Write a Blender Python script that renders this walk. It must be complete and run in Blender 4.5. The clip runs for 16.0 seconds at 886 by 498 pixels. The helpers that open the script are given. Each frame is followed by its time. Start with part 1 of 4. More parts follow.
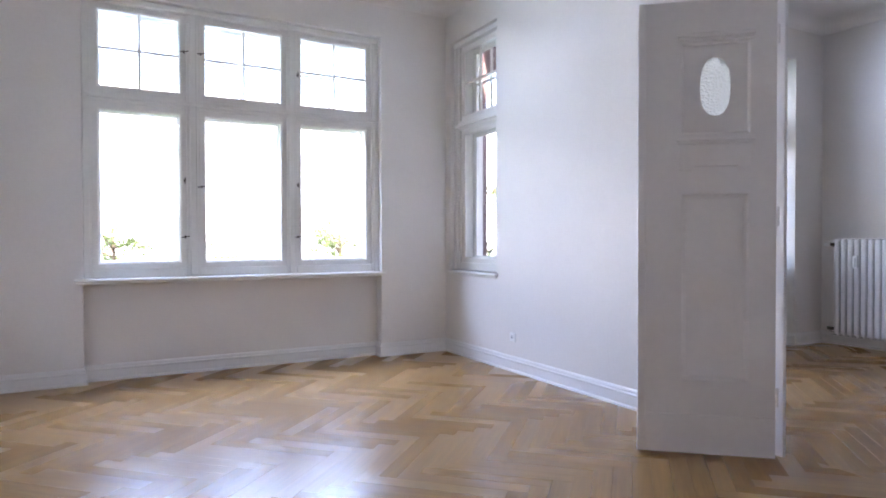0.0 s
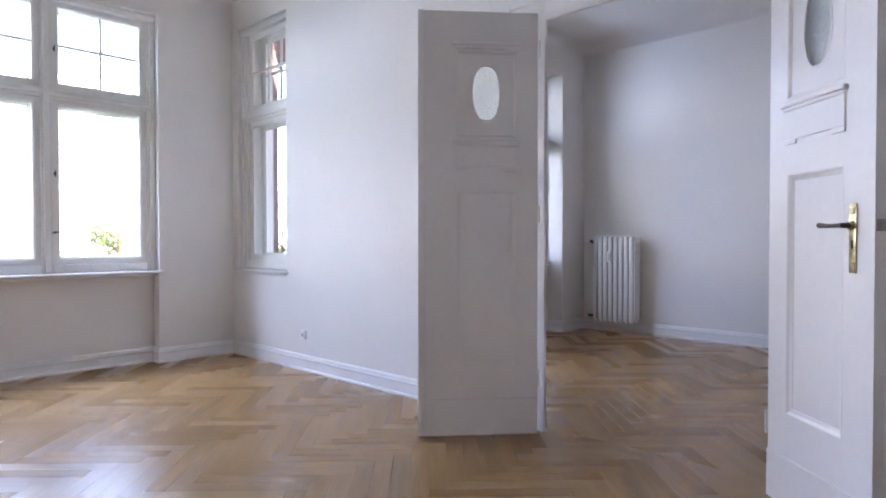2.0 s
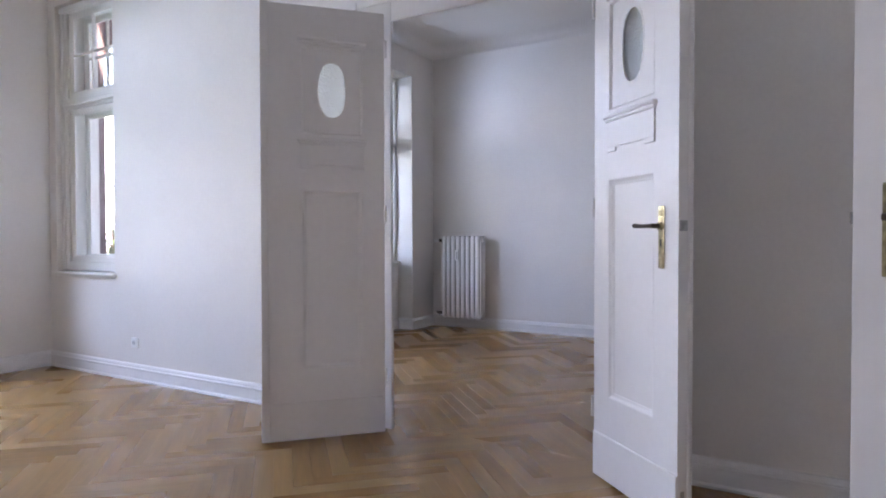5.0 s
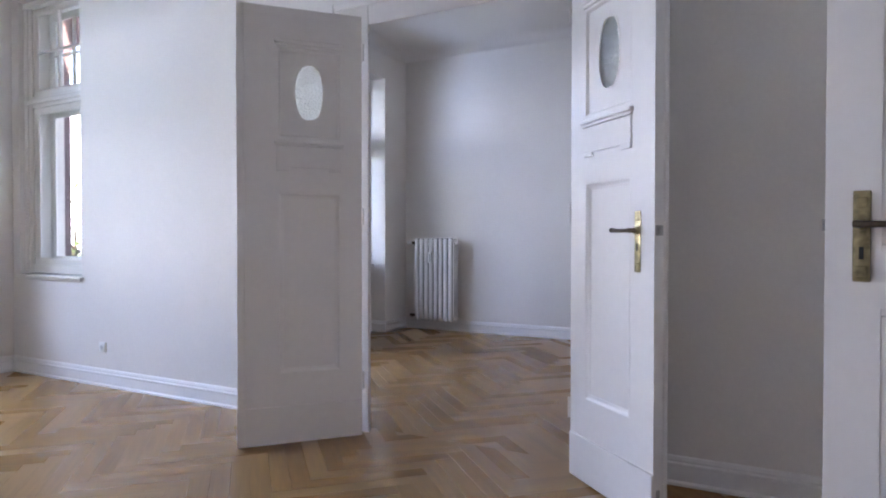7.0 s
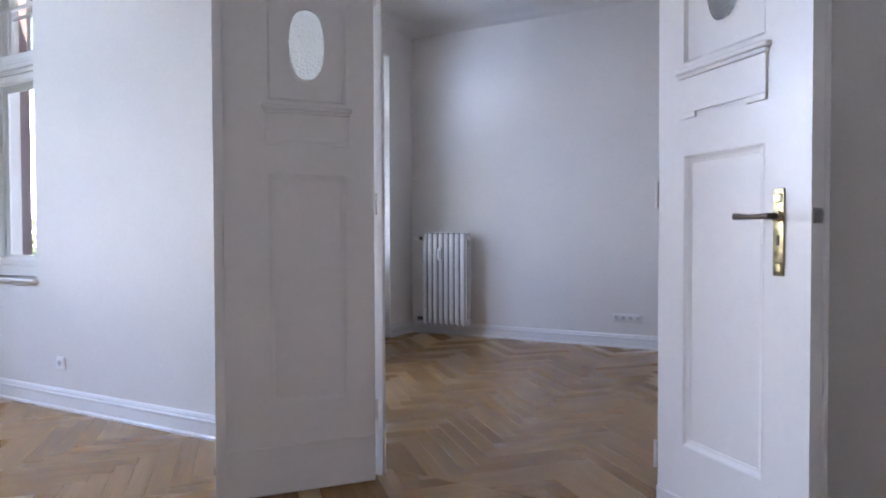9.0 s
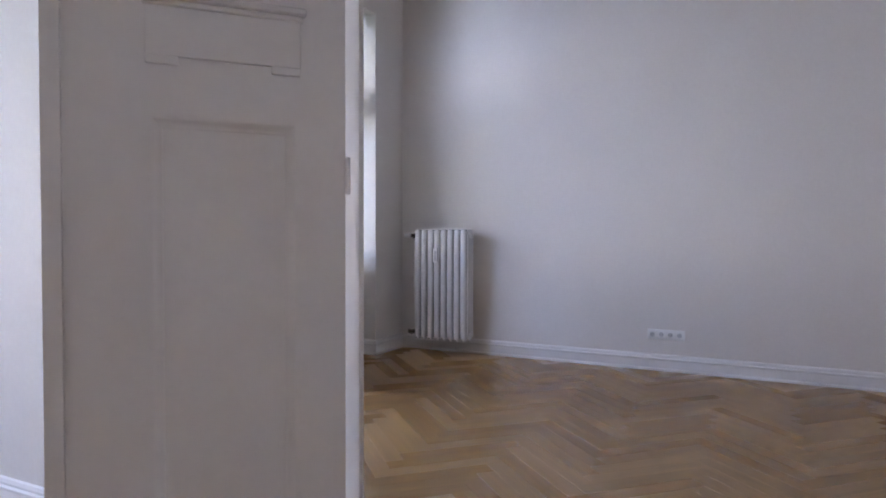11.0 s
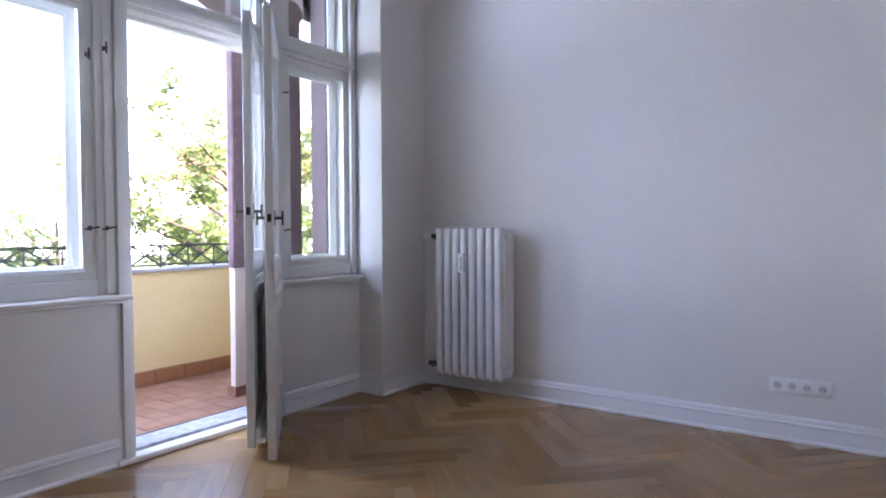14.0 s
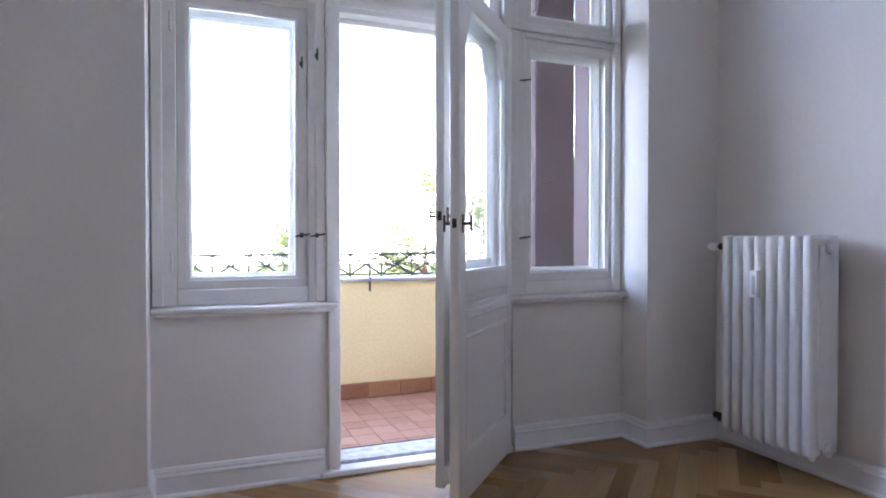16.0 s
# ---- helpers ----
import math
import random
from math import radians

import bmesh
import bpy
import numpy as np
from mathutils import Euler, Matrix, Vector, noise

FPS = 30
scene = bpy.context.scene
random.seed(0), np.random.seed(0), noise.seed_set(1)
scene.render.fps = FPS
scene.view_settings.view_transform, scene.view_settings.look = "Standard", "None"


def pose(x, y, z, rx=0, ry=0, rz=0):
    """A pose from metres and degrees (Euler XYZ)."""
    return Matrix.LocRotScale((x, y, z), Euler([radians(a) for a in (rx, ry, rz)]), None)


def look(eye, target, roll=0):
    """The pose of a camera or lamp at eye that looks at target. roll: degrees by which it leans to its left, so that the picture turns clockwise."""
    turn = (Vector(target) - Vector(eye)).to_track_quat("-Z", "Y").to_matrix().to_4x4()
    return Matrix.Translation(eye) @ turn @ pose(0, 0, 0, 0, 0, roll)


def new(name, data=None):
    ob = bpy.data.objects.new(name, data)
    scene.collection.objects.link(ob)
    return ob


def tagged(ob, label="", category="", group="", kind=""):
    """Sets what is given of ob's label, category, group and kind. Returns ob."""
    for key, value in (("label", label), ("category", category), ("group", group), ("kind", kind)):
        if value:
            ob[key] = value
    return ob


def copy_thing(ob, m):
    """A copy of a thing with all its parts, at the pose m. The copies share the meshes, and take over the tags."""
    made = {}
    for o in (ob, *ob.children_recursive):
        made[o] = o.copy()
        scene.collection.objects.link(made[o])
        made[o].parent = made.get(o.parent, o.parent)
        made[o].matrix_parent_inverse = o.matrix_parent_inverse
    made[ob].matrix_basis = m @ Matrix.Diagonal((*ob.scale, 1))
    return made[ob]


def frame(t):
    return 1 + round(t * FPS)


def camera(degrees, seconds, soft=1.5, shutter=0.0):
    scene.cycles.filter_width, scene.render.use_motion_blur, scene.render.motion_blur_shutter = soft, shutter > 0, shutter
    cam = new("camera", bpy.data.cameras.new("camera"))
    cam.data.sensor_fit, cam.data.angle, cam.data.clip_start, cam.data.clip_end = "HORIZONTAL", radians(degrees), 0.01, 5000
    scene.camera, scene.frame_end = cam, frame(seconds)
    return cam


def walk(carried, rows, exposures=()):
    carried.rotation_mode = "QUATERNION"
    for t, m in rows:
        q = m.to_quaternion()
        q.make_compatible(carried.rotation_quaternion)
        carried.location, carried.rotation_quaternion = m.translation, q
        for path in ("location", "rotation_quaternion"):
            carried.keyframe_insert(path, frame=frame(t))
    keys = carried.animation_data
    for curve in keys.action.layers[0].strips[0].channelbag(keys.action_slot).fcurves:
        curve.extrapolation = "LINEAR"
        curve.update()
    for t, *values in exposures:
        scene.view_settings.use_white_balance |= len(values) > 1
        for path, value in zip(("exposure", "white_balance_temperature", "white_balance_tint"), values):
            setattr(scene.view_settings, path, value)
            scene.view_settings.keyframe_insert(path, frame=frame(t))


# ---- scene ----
cam = camera(69.86, 16.0, soft=1.9)
# seconds, eye x, y, z, yaw, pitch, roll
ROWS = [
    (0, 0.031, -0.018, 1.188, -28.59, -0.82, 0.12),
    (0.5, 0.100, -0.039, 1.173, -33.30, -0.87, 0.02),
    (1, 0.116, -0.066, 1.170, -37.90, -0.87, 0.06),
    (1.5, 0.113, -0.081, 1.171, -42.37, -0.90, 0.12),
    (2, 0.121, -0.087, 1.168, -46.20, -0.96, 0.02),
    (2.5, 0.130, -0.090, 1.171, -49.35, -0.97, 0.04),
    (3, 0.131, -0.097, 1.173, -52.02, -1.00, 0.05),
    (3.5, 0.131, -0.106, 1.170, -54.51, -1.02, 0.12),
    (4, 0.140, -0.110, 1.170, -56.44, -1.04, 0.08),
    (4.5, 0.140, -0.115, 1.172, -58.07, -1.08, 0.13),
    (5, 0.145, -0.117, 1.170, -59.36, -1.06, 0.09),
    (7.3, 0.105, -0.066, 1.179, -62.24, -0.92, 0.01),
    (7.5, 0.132, -0.038, 1.179, -62.20, -0.97, 0.10),
    (8, 0.256, 0.081, 1.173, -62.22, -1.12, 0.05),
    (8.5, 0.462, 0.241, 1.162, -62.46, -1.24, 0.13),
    (9, 0.726, 0.453, 1.162, -62.60, -1.23, 0.17),
    (11.5, 2.053, 1.213, 1.153, -64.31, -1.48, -0.25),
    (12, 2.336, 1.294, 1.150, -64.79, -1.46, -0.25),
    (12.5, 2.616, 1.336, 1.163, -64.90, -1.54, -0.17),
    (12.8, 2.773, 1.391, 1.167, -65.23, -1.62, -0.09),
    (13, 2.901, 1.387, 1.168, -64.79, -1.68, -0.15),
    (13.5, 3.180, 1.356, 1.161, -62.46, -1.73, 0.00),
    (14, 3.424, 1.403, 1.173, -55.25, -1.71, 0.25),
    (14.5, 3.665, 1.447, 1.178, -45.43, -1.64, 0.36),
    (15, 3.980, 1.470, 1.183, -37.92, -1.45, 0.27),
    (15.5, 4.190, 1.480, 1.175, -29.99, -1.26, 0.23),
    (16, 4.484, 1.420, 1.166, -21.56, -0.81, 0.02),
]
EXPOSURES = [(0.0, 3.44, 6950, 31), (5.0, 3.38, 7050, 31), (9.0, 3.34, 6800, 29), (11.5, 3.26, 7250, 33), (13.5, 3.30, 6700, 31), (16.0, 3.42, 6700, 31)]
walk(cam, [(t, pose(x, y, z, 90 + pitch, roll, yaw)) for t, x, y, z, yaw, pitch, roll in ROWS], EXPOSURES)

# ---- world, sun, window light ----
world = bpy.data.worlds.new("sky")
scene.world = world
world.use_nodes = True
wn = world.node_tree
sky = wn.nodes.new("ShaderNodeTexSky")
sky.sky_type, sky.sun_disc = "NISHITA", False
sky.sun_elevation, sky.sun_rotation = radians(48), radians(200)
sky.air_density, sky.dust_density = 1.0, 2.0
bg = wn.nodes["Background"]
wn.links.new(sky.outputs[0], bg.inputs[0])
bg.inputs[1].default_value = 0.15
sun_data = bpy.data.lights.new("sun", "SUN")
sun_data.energy, sun_data.angle, sun_data.color = 5.0, radians(0.5), (1.0, 0.95, 0.87)
sun = new("sun", sun_data)
sun.matrix_world = look((0, 0, 0), (0.26, 0.72, -0.85))



def daylight(name, eye, target, w, h, power):
    """The sky's light in an opening."""
    d = bpy.data.lights.new(name, "AREA")
    d.shape, d.size, d.size_y, d.energy, d.color = "RECTANGLE", w, h, power, (0.43, 0.645, 1.0)
    o = new(name, d)
    o.matrix_world = look(eye, target)
    return o


daylight("daylight_bay_window", (1.25, 7.3, 3.0), (1.25, 4.0, 0.3), 3.4, 1.7, 68)
daylight("daylight_loggia_arch", (5.25, 6.75, 2.92), (5.6, 3.2, 0.6), 2.1, 1.1, 6)
daylight("daylight_balcony_window", (4.70, 5.45, 2.45), (5.25, 2.2, 0.7), 0.90, 1.60, 19)

# ---- materials ----


def mat(name, colour, rough=0.5, metal=0.0, grain=0.0, scale=40.0, bump=0.0, bscale=200.0, spec=0.5, big=0.0):
    """A surface whose colour varies at a fine and a coarse scale, with fine relief."""
    m = bpy.data.materials.new(name)
    m.use_nodes = True
    n, l = m.node_tree.nodes, m.node_tree.links
    b = n["Principled BSDF"]
    b.inputs["Roughness"].default_value, b.inputs["Metallic"].default_value = rough, metal
    b.inputs["Specular IOR Level"].default_value = spec
    b.inputs["Base Color"].default_value = (*colour, 1)
    co = n.new("ShaderNodeTexCoord")
    if grain or big:
        t1, t2 = n.new("ShaderNodeTexNoise"), n.new("ShaderNodeTexNoise")
        t1.inputs["Scale"].default_value, t1.inputs["Detail"].default_value = scale, 5
        t2.inputs["Scale"].default_value, t2.inputs["Detail"].default_value = 1.7, 3
        l.new(co.outputs["Object"], t1.inputs["Vector"])
        l.new(co.outputs["Object"], t2.inputs["Vector"])
        last = None
        for tex, amount in ((t1, grain), (t2, big)):
            r = n.new("ShaderNodeMapRange")
            r.inputs["From Min"].default_value, r.inputs["From Max"].default_value = 0.3, 0.7
            r.inputs["To Min"].default_value, r.inputs["To Max"].default_value = 1 - amount, 1 + amount * 0.4
            l.new(tex.outputs[0], r.inputs["Value"])
            mix = n.new("ShaderNodeMix")
            mix.data_type, mix.blend_type = "RGBA", "MULTIPLY"
            mix.inputs["Factor"].default_value = 1.0
            if last is None:
                mix.inputs["A"].default_value = (*colour, 1)
            else:
                l.new(last, mix.inputs["A"])
            l.new(r.outputs[0], mix.inputs["B"])
            last = mix.outputs["Result"]
        l.new(last, b.inputs["Base Color"])
    if bump:
        t3, bp = n.new("ShaderNodeTexNoise"), n.new("ShaderNodeBump")
        t3.inputs["Scale"].default_value, t3.inputs["Detail"].default_value = bscale, 4
        bp.inputs["Strength"].default_value, bp.inputs["Distance"].default_value = bump, 0.002
        l.new(co.outputs["Object"], t3.inputs["Vector"])
        l.new(t3.outputs[0], bp.inputs["Height"])
        l.new(bp.outputs[0], b.inputs["Normal"])
    return m


WALL = mat("wall_paint", (0.815, 0.775, 0.725), 0.75, grain=0.025, scale=60, bump=0.10, bscale=120, spec=0.25, big=0.03)
CEIL = mat("ceiling_paint", (0.82, 0.79, 0.75), 0.85, grain=0.02, scale=50, bump=0.25, bscale=160, spec=0.2, big=0.02)
TRIM = mat("white_lacquer", (0.84, 0.82, 0.795), 0.42, grain=0.02, scale=30, bump=0.02, bscale=40, big=0.03)
DOORP = mat("door_lacquer", (0.80, 0.757, 0.715), 0.30, grain=0.02, scale=25, bump=0.025, bscale=35, big=0.03)
WINP = mat("window_lacquer", (0.82, 0.795, 0.74), 0.32, grain=0.03, scale=30, bump=0.03, bscale=40, big=0.04)
ENAMEL = mat("radiator_enamel", (0.80, 0.79, 0.77), 0.32, grain=0.03, scale=20, bump=0.03, bscale=40, big=0.02)
PLASTIC = mat("white_plastic", (0.88, 0.88, 0.86), 0.35, grain=0.02, scale=50)
GREYP = mat("grey_plastic", (0.56, 0.56, 0.56), 0.4, grain=0.05, scale=50)
BRASS = mat("aged_brass", (0.44, 0.36, 0.20), 0.32, 1.0, grain=0.55, scale=38, bump=0.25, bscale=50, big=0.2)
BRONZE = mat("dark_bronze", (0.10, 0.075, 0.055), 0.35, 0.8, grain=0.4, scale=60, bump=0.2, bscale=80)
STEEL = mat("latch_steel", (0.42, 0.40, 0.37), 0.35, 1.0, grain=0.3, scale=60)
WORN = mat("worn_threshold_paint", (0.46, 0.45, 0.43), 0.55, grain=0.35, scale=22, bump=0.3, bscale=50, big=0.2)
DARK = mat("dark_slot", (0.02, 0.02, 0.02), 0.8, grain=0.2)
IRON = mat("green_black_iron", (0.035, 0.05, 0.045), 0.5, 0.3, grain=0.4, scale=40, bump=0.3, bscale=70)
STUCCO = mat("yellow_stucco", (0.78, 0.62, 0.32), 0.9, grain=0.08, scale=50, bump=0.5, bscale=120, spec=0.2, big=0.07)
CREAM = mat("cream_stucco", (0.72, 0.62, 0.50), 0.9, grain=0.06, scale=40, bump=0.5, bscale=110, spec=0.2, big=0.08)
STONE = mat("brown_sandstone", (0.21, 0.145, 0.145), 0.9, grain=0.2, scale=18, bump=0.6, bscale=60, spec=0.2, big=0.2)
PINK = mat("pink_sandstone", (0.60, 0.49, 0.45), 0.9, grain=0.18, scale=22, bump=0.6, bscale=70, spec=0.2, big=0.15)
COPING = mat("zinc_coping", (0.42, 0.42, 0.42), 0.5, 0.4, grain=0.15, scale=20, big=0.1)
GROUT = mat("grout", (0.30, 0.17, 0.125), 0.95, grain=0.15, scale=60)
BARK = mat("bark", (0.11, 0.08, 0.06), 0.95, grain=0.4, scale=20, bump=0.8, bscale=30)
GRASS = mat("grass", (0.07, 0.11, 0.035), 0.95, grain=0.4, scale=3, big=0.3)
ROOF = mat("roof_tiles", (0.22, 0.10, 0.07), 0.8, grain=0.25, scale=6, big=0.15)
RENDER_W = mat("pale_render", (0.72, 0.70, 0.65), 0.9, grain=0.06, scale=5, big=0.08)
PANE_D = mat("far_pane", (0.06, 0.07, 0.08), 0.1)
SUBFLOOR = mat("subfloor", (0.10, 0.06, 0.035), 0.9, grain=0.2)


def glass_mat(name, tint, gloss_rough):
    m = bpy.data.materials.new(name)
    m.use_nodes = True
    n, l = m.node_tree.nodes, m.node_tree.links
    n.remove(n["Principled BSDF"])
    tr, gl, lw, mx = (n.new(k) for k in ("ShaderNodeBsdfTransparent", "ShaderNodeBsdfGlossy", "ShaderNodeLayerWeight", "ShaderNodeMixShader"))
    pw, fr = n.new("ShaderNodeMath"), n.new("ShaderNodeMath")
    pw.operation, pw.inputs[1].default_value = "POWER", 5.0
    fr.operation, fr.inputs[1].default_value, fr.inputs[2].default_value = "MULTIPLY_ADD", 0.9, 0.03
    l.new(lw.outputs["Facing"], pw.inputs[0]), l.new(pw.outputs[0], fr.inputs[0])
    tr.inputs[0].default_value = (*tint, 1)
    gl.inputs["Roughness"].default_value = gloss_rough
    l.new(fr.outputs[0], mx.inputs[0]), l.new(tr.outputs[0], mx.inputs[1]), l.new(gl.outputs[0], mx.inputs[2])
    l.new(mx.outputs[0], n["Material Output"].inputs[0])
    return m


GLASS = glass_mat("window_glass", (0.96, 0.98, 0.97), 0.02)


def frosted():
    m = bpy.data.materials.new("textured_glass")
    m.use_nodes = True
    n, l = m.node_tree.nodes, m.node_tree.links
    b = n["Principled BSDF"]
    b.inputs["Base Color"].default_value = (0.88, 0.93, 0.91, 1)
    b.inputs["Roughness"].default_value, b.inputs["IOR"].default_value = 0.32, 1.35
    b.inputs["Transmission Weight"].default_value = 1.0
    v, bp, co = n.new("ShaderNodeTexVoronoi"), n.new("ShaderNodeBump"), n.new("ShaderNodeTexCoord")
    v.inputs["Scale"].default_value = 75
    bp.inputs["Strength"].default_value, bp.inputs["Distance"].default_value = 0.9, 0.004
    l.new(co.outputs["Object"], v.inputs["Vector"]), l.new(v.outputs[0], bp.inputs["Height"]), l.new(bp.outputs[0], b.inputs["Normal"])
    return m


FROST = frosted()


def parquet(name, by_island):
    """Oiled oak: each stave its own tone, grain along the stave (UV u), knots and dark streaks."""
    m = bpy.data.materials.new(name)
    m.use_nodes = True
    n, l = m.node_tree.nodes, m.node_tree.links
    b = n["Principled BSDF"]
    if by_island:
        rnd = n.new("ShaderNodeNewGeometry").outputs["Random Per Island"]
    else:
        rnd = n.new("ShaderNodeObjectInfo").outputs["Random"]
    uv = n.new("ShaderNodeUVMap")
    off = n.new("ShaderNodeMath")
    off.operation = "MULTIPLY"
    off.inputs[1].default_value = 57.0
    l.new(rnd, off.inputs[0])
    com = n.new("ShaderNodeCombineXYZ")
    l.new(off.outputs[0], com.inputs[0]), l.new(off.outputs[0], com.inputs[2])
    add = n.new("ShaderNodeVectorMath")
    l.new(uv.outputs[0], add.inputs[0]), l.new(com.outputs[0], add.inputs[1])
    mp = n.new("ShaderNodeMapping")
    mp.inputs["Scale"].default_value = (3.0, 55.0, 1.0)
    l.new(add.outputs[0], mp.inputs[0])
    g = n.new("ShaderNodeTexNoise")
    g.inputs["Scale"].default_value, g.inputs["Detail"].default_value, g.inputs["Distortion"].default_value = 1.0, 6, 0.6
    l.new(mp.outputs[0], g.inputs["Vector"])
    mp2 = n.new("ShaderNodeMapping")
    mp2.inputs["Scale"].default_value = (1.6, 9.0, 1.0)
    l.new(add.outputs[0], mp2.inputs[0])
    g2 = n.new("ShaderNodeTexNoise")
    g2.inputs["Scale"].default_value, g2.inputs["Detail"].default_value = 1.0, 3
    l.new(mp2.outputs[0], g2.inputs["Vector"])
    tone = n.new("ShaderNodeValToRGB")
    e = tone.color_ramp.elements
    e[0].position, e[0].color = 0.0, (0.305, 0.158, 0.052, 1)
    e[1].position, e[1].color = 1.0, (0.396, 0.228, 0.085, 1)
    pale = tone.color_ramp.elements.new(0.9)
    pale.color = (0.362, 0.201, 0.072, 1)
    mid = tone.color_ramp.elements.new(0.5)
    mid.color = (0.340, 0.184, 0.063, 1)
    l.new(rnd, tone.inputs[0])
    last = tone.outputs[0]
    for tex, lo, hi in ((g, 0.86, 1.08), (g2, 0.90, 1.06)):
        r = n.new("ShaderNodeMapRange")
        r.inputs["From Min"].default_value, r.inputs["From Max"].default_value = 0.3, 0.7
        r.inputs["To Min"].default_value, r.inputs["To Max"].default_value = lo, hi
        l.new(tex.outputs[0], r.inputs["Value"])
        mix = n.new("ShaderNodeMix")
        mix.data_type, mix.blend_type = "RGBA", "MULTIPLY"
        mix.inputs["Factor"].default_value = 1.0
        l.new(last, mix.inputs["A"]), l.new(r.outputs[0], mix.inputs["B"])
        last = mix.outputs["Result"]
    l.new(last, b.inputs["Base Color"])
    rr = n.new("ShaderNodeMapRange")
    rr.inputs["To Min"].default_value, rr.inputs["To Max"].default_value = 0.25, 0.30
    l.new(rnd, rr.inputs["Value"]), l.new(rr.outputs[0], b.inputs["Roughness"])
    bp = n.new("ShaderNodeBump")
    bp.inputs["Strength"].default_value, bp.inputs["Distance"].default_value = 0.12, 0.001
    l.new(g.outputs[0], bp.inputs["Height"]), l.new(bp.outputs[0], b.inputs["Normal"])
    return m


OAK, OAK_FAR = parquet("oak_stave", False), parquet("oak_staves_joined", True)


def random_tone(name, dark, light, rough, by_island=False, translucent=0.0):
    m = bpy.data.materials.new(name)
    m.use_nodes = True
    n, l = m.node_tree.nodes, m.node_tree.links
    b = n["Principled BSDF"]
    b.inputs["Roughness"].default_value = rough
    rnd = n.new("ShaderNodeNewGeometry").outputs["Random Per Island"] if by_island else n.new("ShaderNodeObjectInfo").outputs["Random"]
    ramp, co, t, mix = n.new("ShaderNodeValToRGB"), n.new("ShaderNodeTexCoord"), n.new("ShaderNodeTexNoise"), n.new("ShaderNodeMix")
    ramp.color_ramp.elements[0].color, ramp.color_ramp.elements[1].color = (*dark, 1), (*light, 1)
    l.new(rnd, ramp.inputs[0])
    t.inputs["Scale"].default_value, t.inputs["Detail"].default_value = 30, 4
    l.new(co.outputs["Object"], t.inputs["Vector"])
    mix.data_type, mix.blend_type = "RGBA", "MULTIPLY"
    mix.inputs["Factor"].default_value = 0.35
    l.new(ramp.outputs[0], mix.inputs["A"]), l.new(t.outputs[0], mix.inputs["B"])
    l.new(mix.outputs["Result"], b.inputs["Base Color"])
    if translucent:
        tl, mx = n.new("ShaderNodeBsdfTranslucent"), n.new("ShaderNodeMixShader")
        mx.inputs[0].default_value = translucent
        l.new(mix.outputs["Result"], tl.inputs[0])
        l.new(b.outputs[0], mx.inputs[1]), l.new(tl.outputs[0], mx.inputs[2])
        l.new(mx.outputs[0], n["Material Output"].inputs[0])
    return m


TERRA = random_tone("terracotta", (0.29, 0.135, 0.085), (0.42, 0.225, 0.150), 0.4)
TERRA_ORANGE = random_tone("orange_terracotta", (0.33, 0.13, 0.055), (0.44, 0.20, 0.085), 0.5)
LEAF = random_tone("leaves", (0.11, 0.17, 0.05), (0.22, 0.30, 0.10), 0.6, True, 0.6)
LEAF_DARK = random_tone("dark_leaves", (0.06, 0.11, 0.03), (0.15, 0.22, 0.07), 0.6, True, 0.4)

# ---- mesh tools ----


def box(bm, x0, x1, y0, y1, z0, z1, bevel=0.0, segments=1):
    p = [bm.verts.new((x, y, z)) for z in (z0, z1) for y in (y0, y1) for x in (x0, x1)]
    f = [bm.faces.new([p[i] for i in q]) for q in ((0, 2, 3, 1), (4, 5, 7, 6), (0, 1, 5, 4), (2, 6, 7, 3), (0, 4, 6, 2), (1, 3, 7, 5))]
    if bevel:
        edges = list({e for q in f for e in q.edges})
        bmesh.ops.bevel(bm, geom=edges, offset=bevel, segments=segments, affect="EDGES", profile=0.6)


def rod(bm, a, b, r, sides=12, r2=None):
    a, b = Vector(a), Vector(b)
    d = b - a
    m = Matrix.Translation((a + b) / 2) @ d.to_track_quat("Z", "Y").to_matrix().to_4x4()
    bmesh.ops.create_cone(bm, cap_ends=True, segments=sides, radius1=r, radius2=r if r2 is None else r2, depth=d.length, matrix=m)


def finish(bm, name, material, parent=None, smooth=False, m=None):
    bmesh.ops.recalc_face_normals(bm, faces=bm.faces)
    me = bpy.data.meshes.new(name)
    bm.to_mesh(me)
    bm.free()
    me.materials.append(material)
    if smooth:
        for p in me.polygons:
            p.use_smooth = True
        me.set_sharp_from_angle(angle=radians(38))
    o = new(name, me)
    if parent is not None:
        o.parent = parent
    if m is not None:
        o.matrix_basis = m
    return o


def boxes(name, material, rows, parent=None, bevel=0.0, m=None, segments=1):
    bm = bmesh.new()
    for r in rows:
        box(bm, *r, bevel=bevel, segments=segments)
    return finish(bm, name, material, parent, bevel > 0, m)


def empty(name, m, label="", category="", group="", kind=""):
    o = new(name)
    o.matrix_basis = m
    o.empty_display_size = 0.1
    return tagged(o, label, category, group, kind)


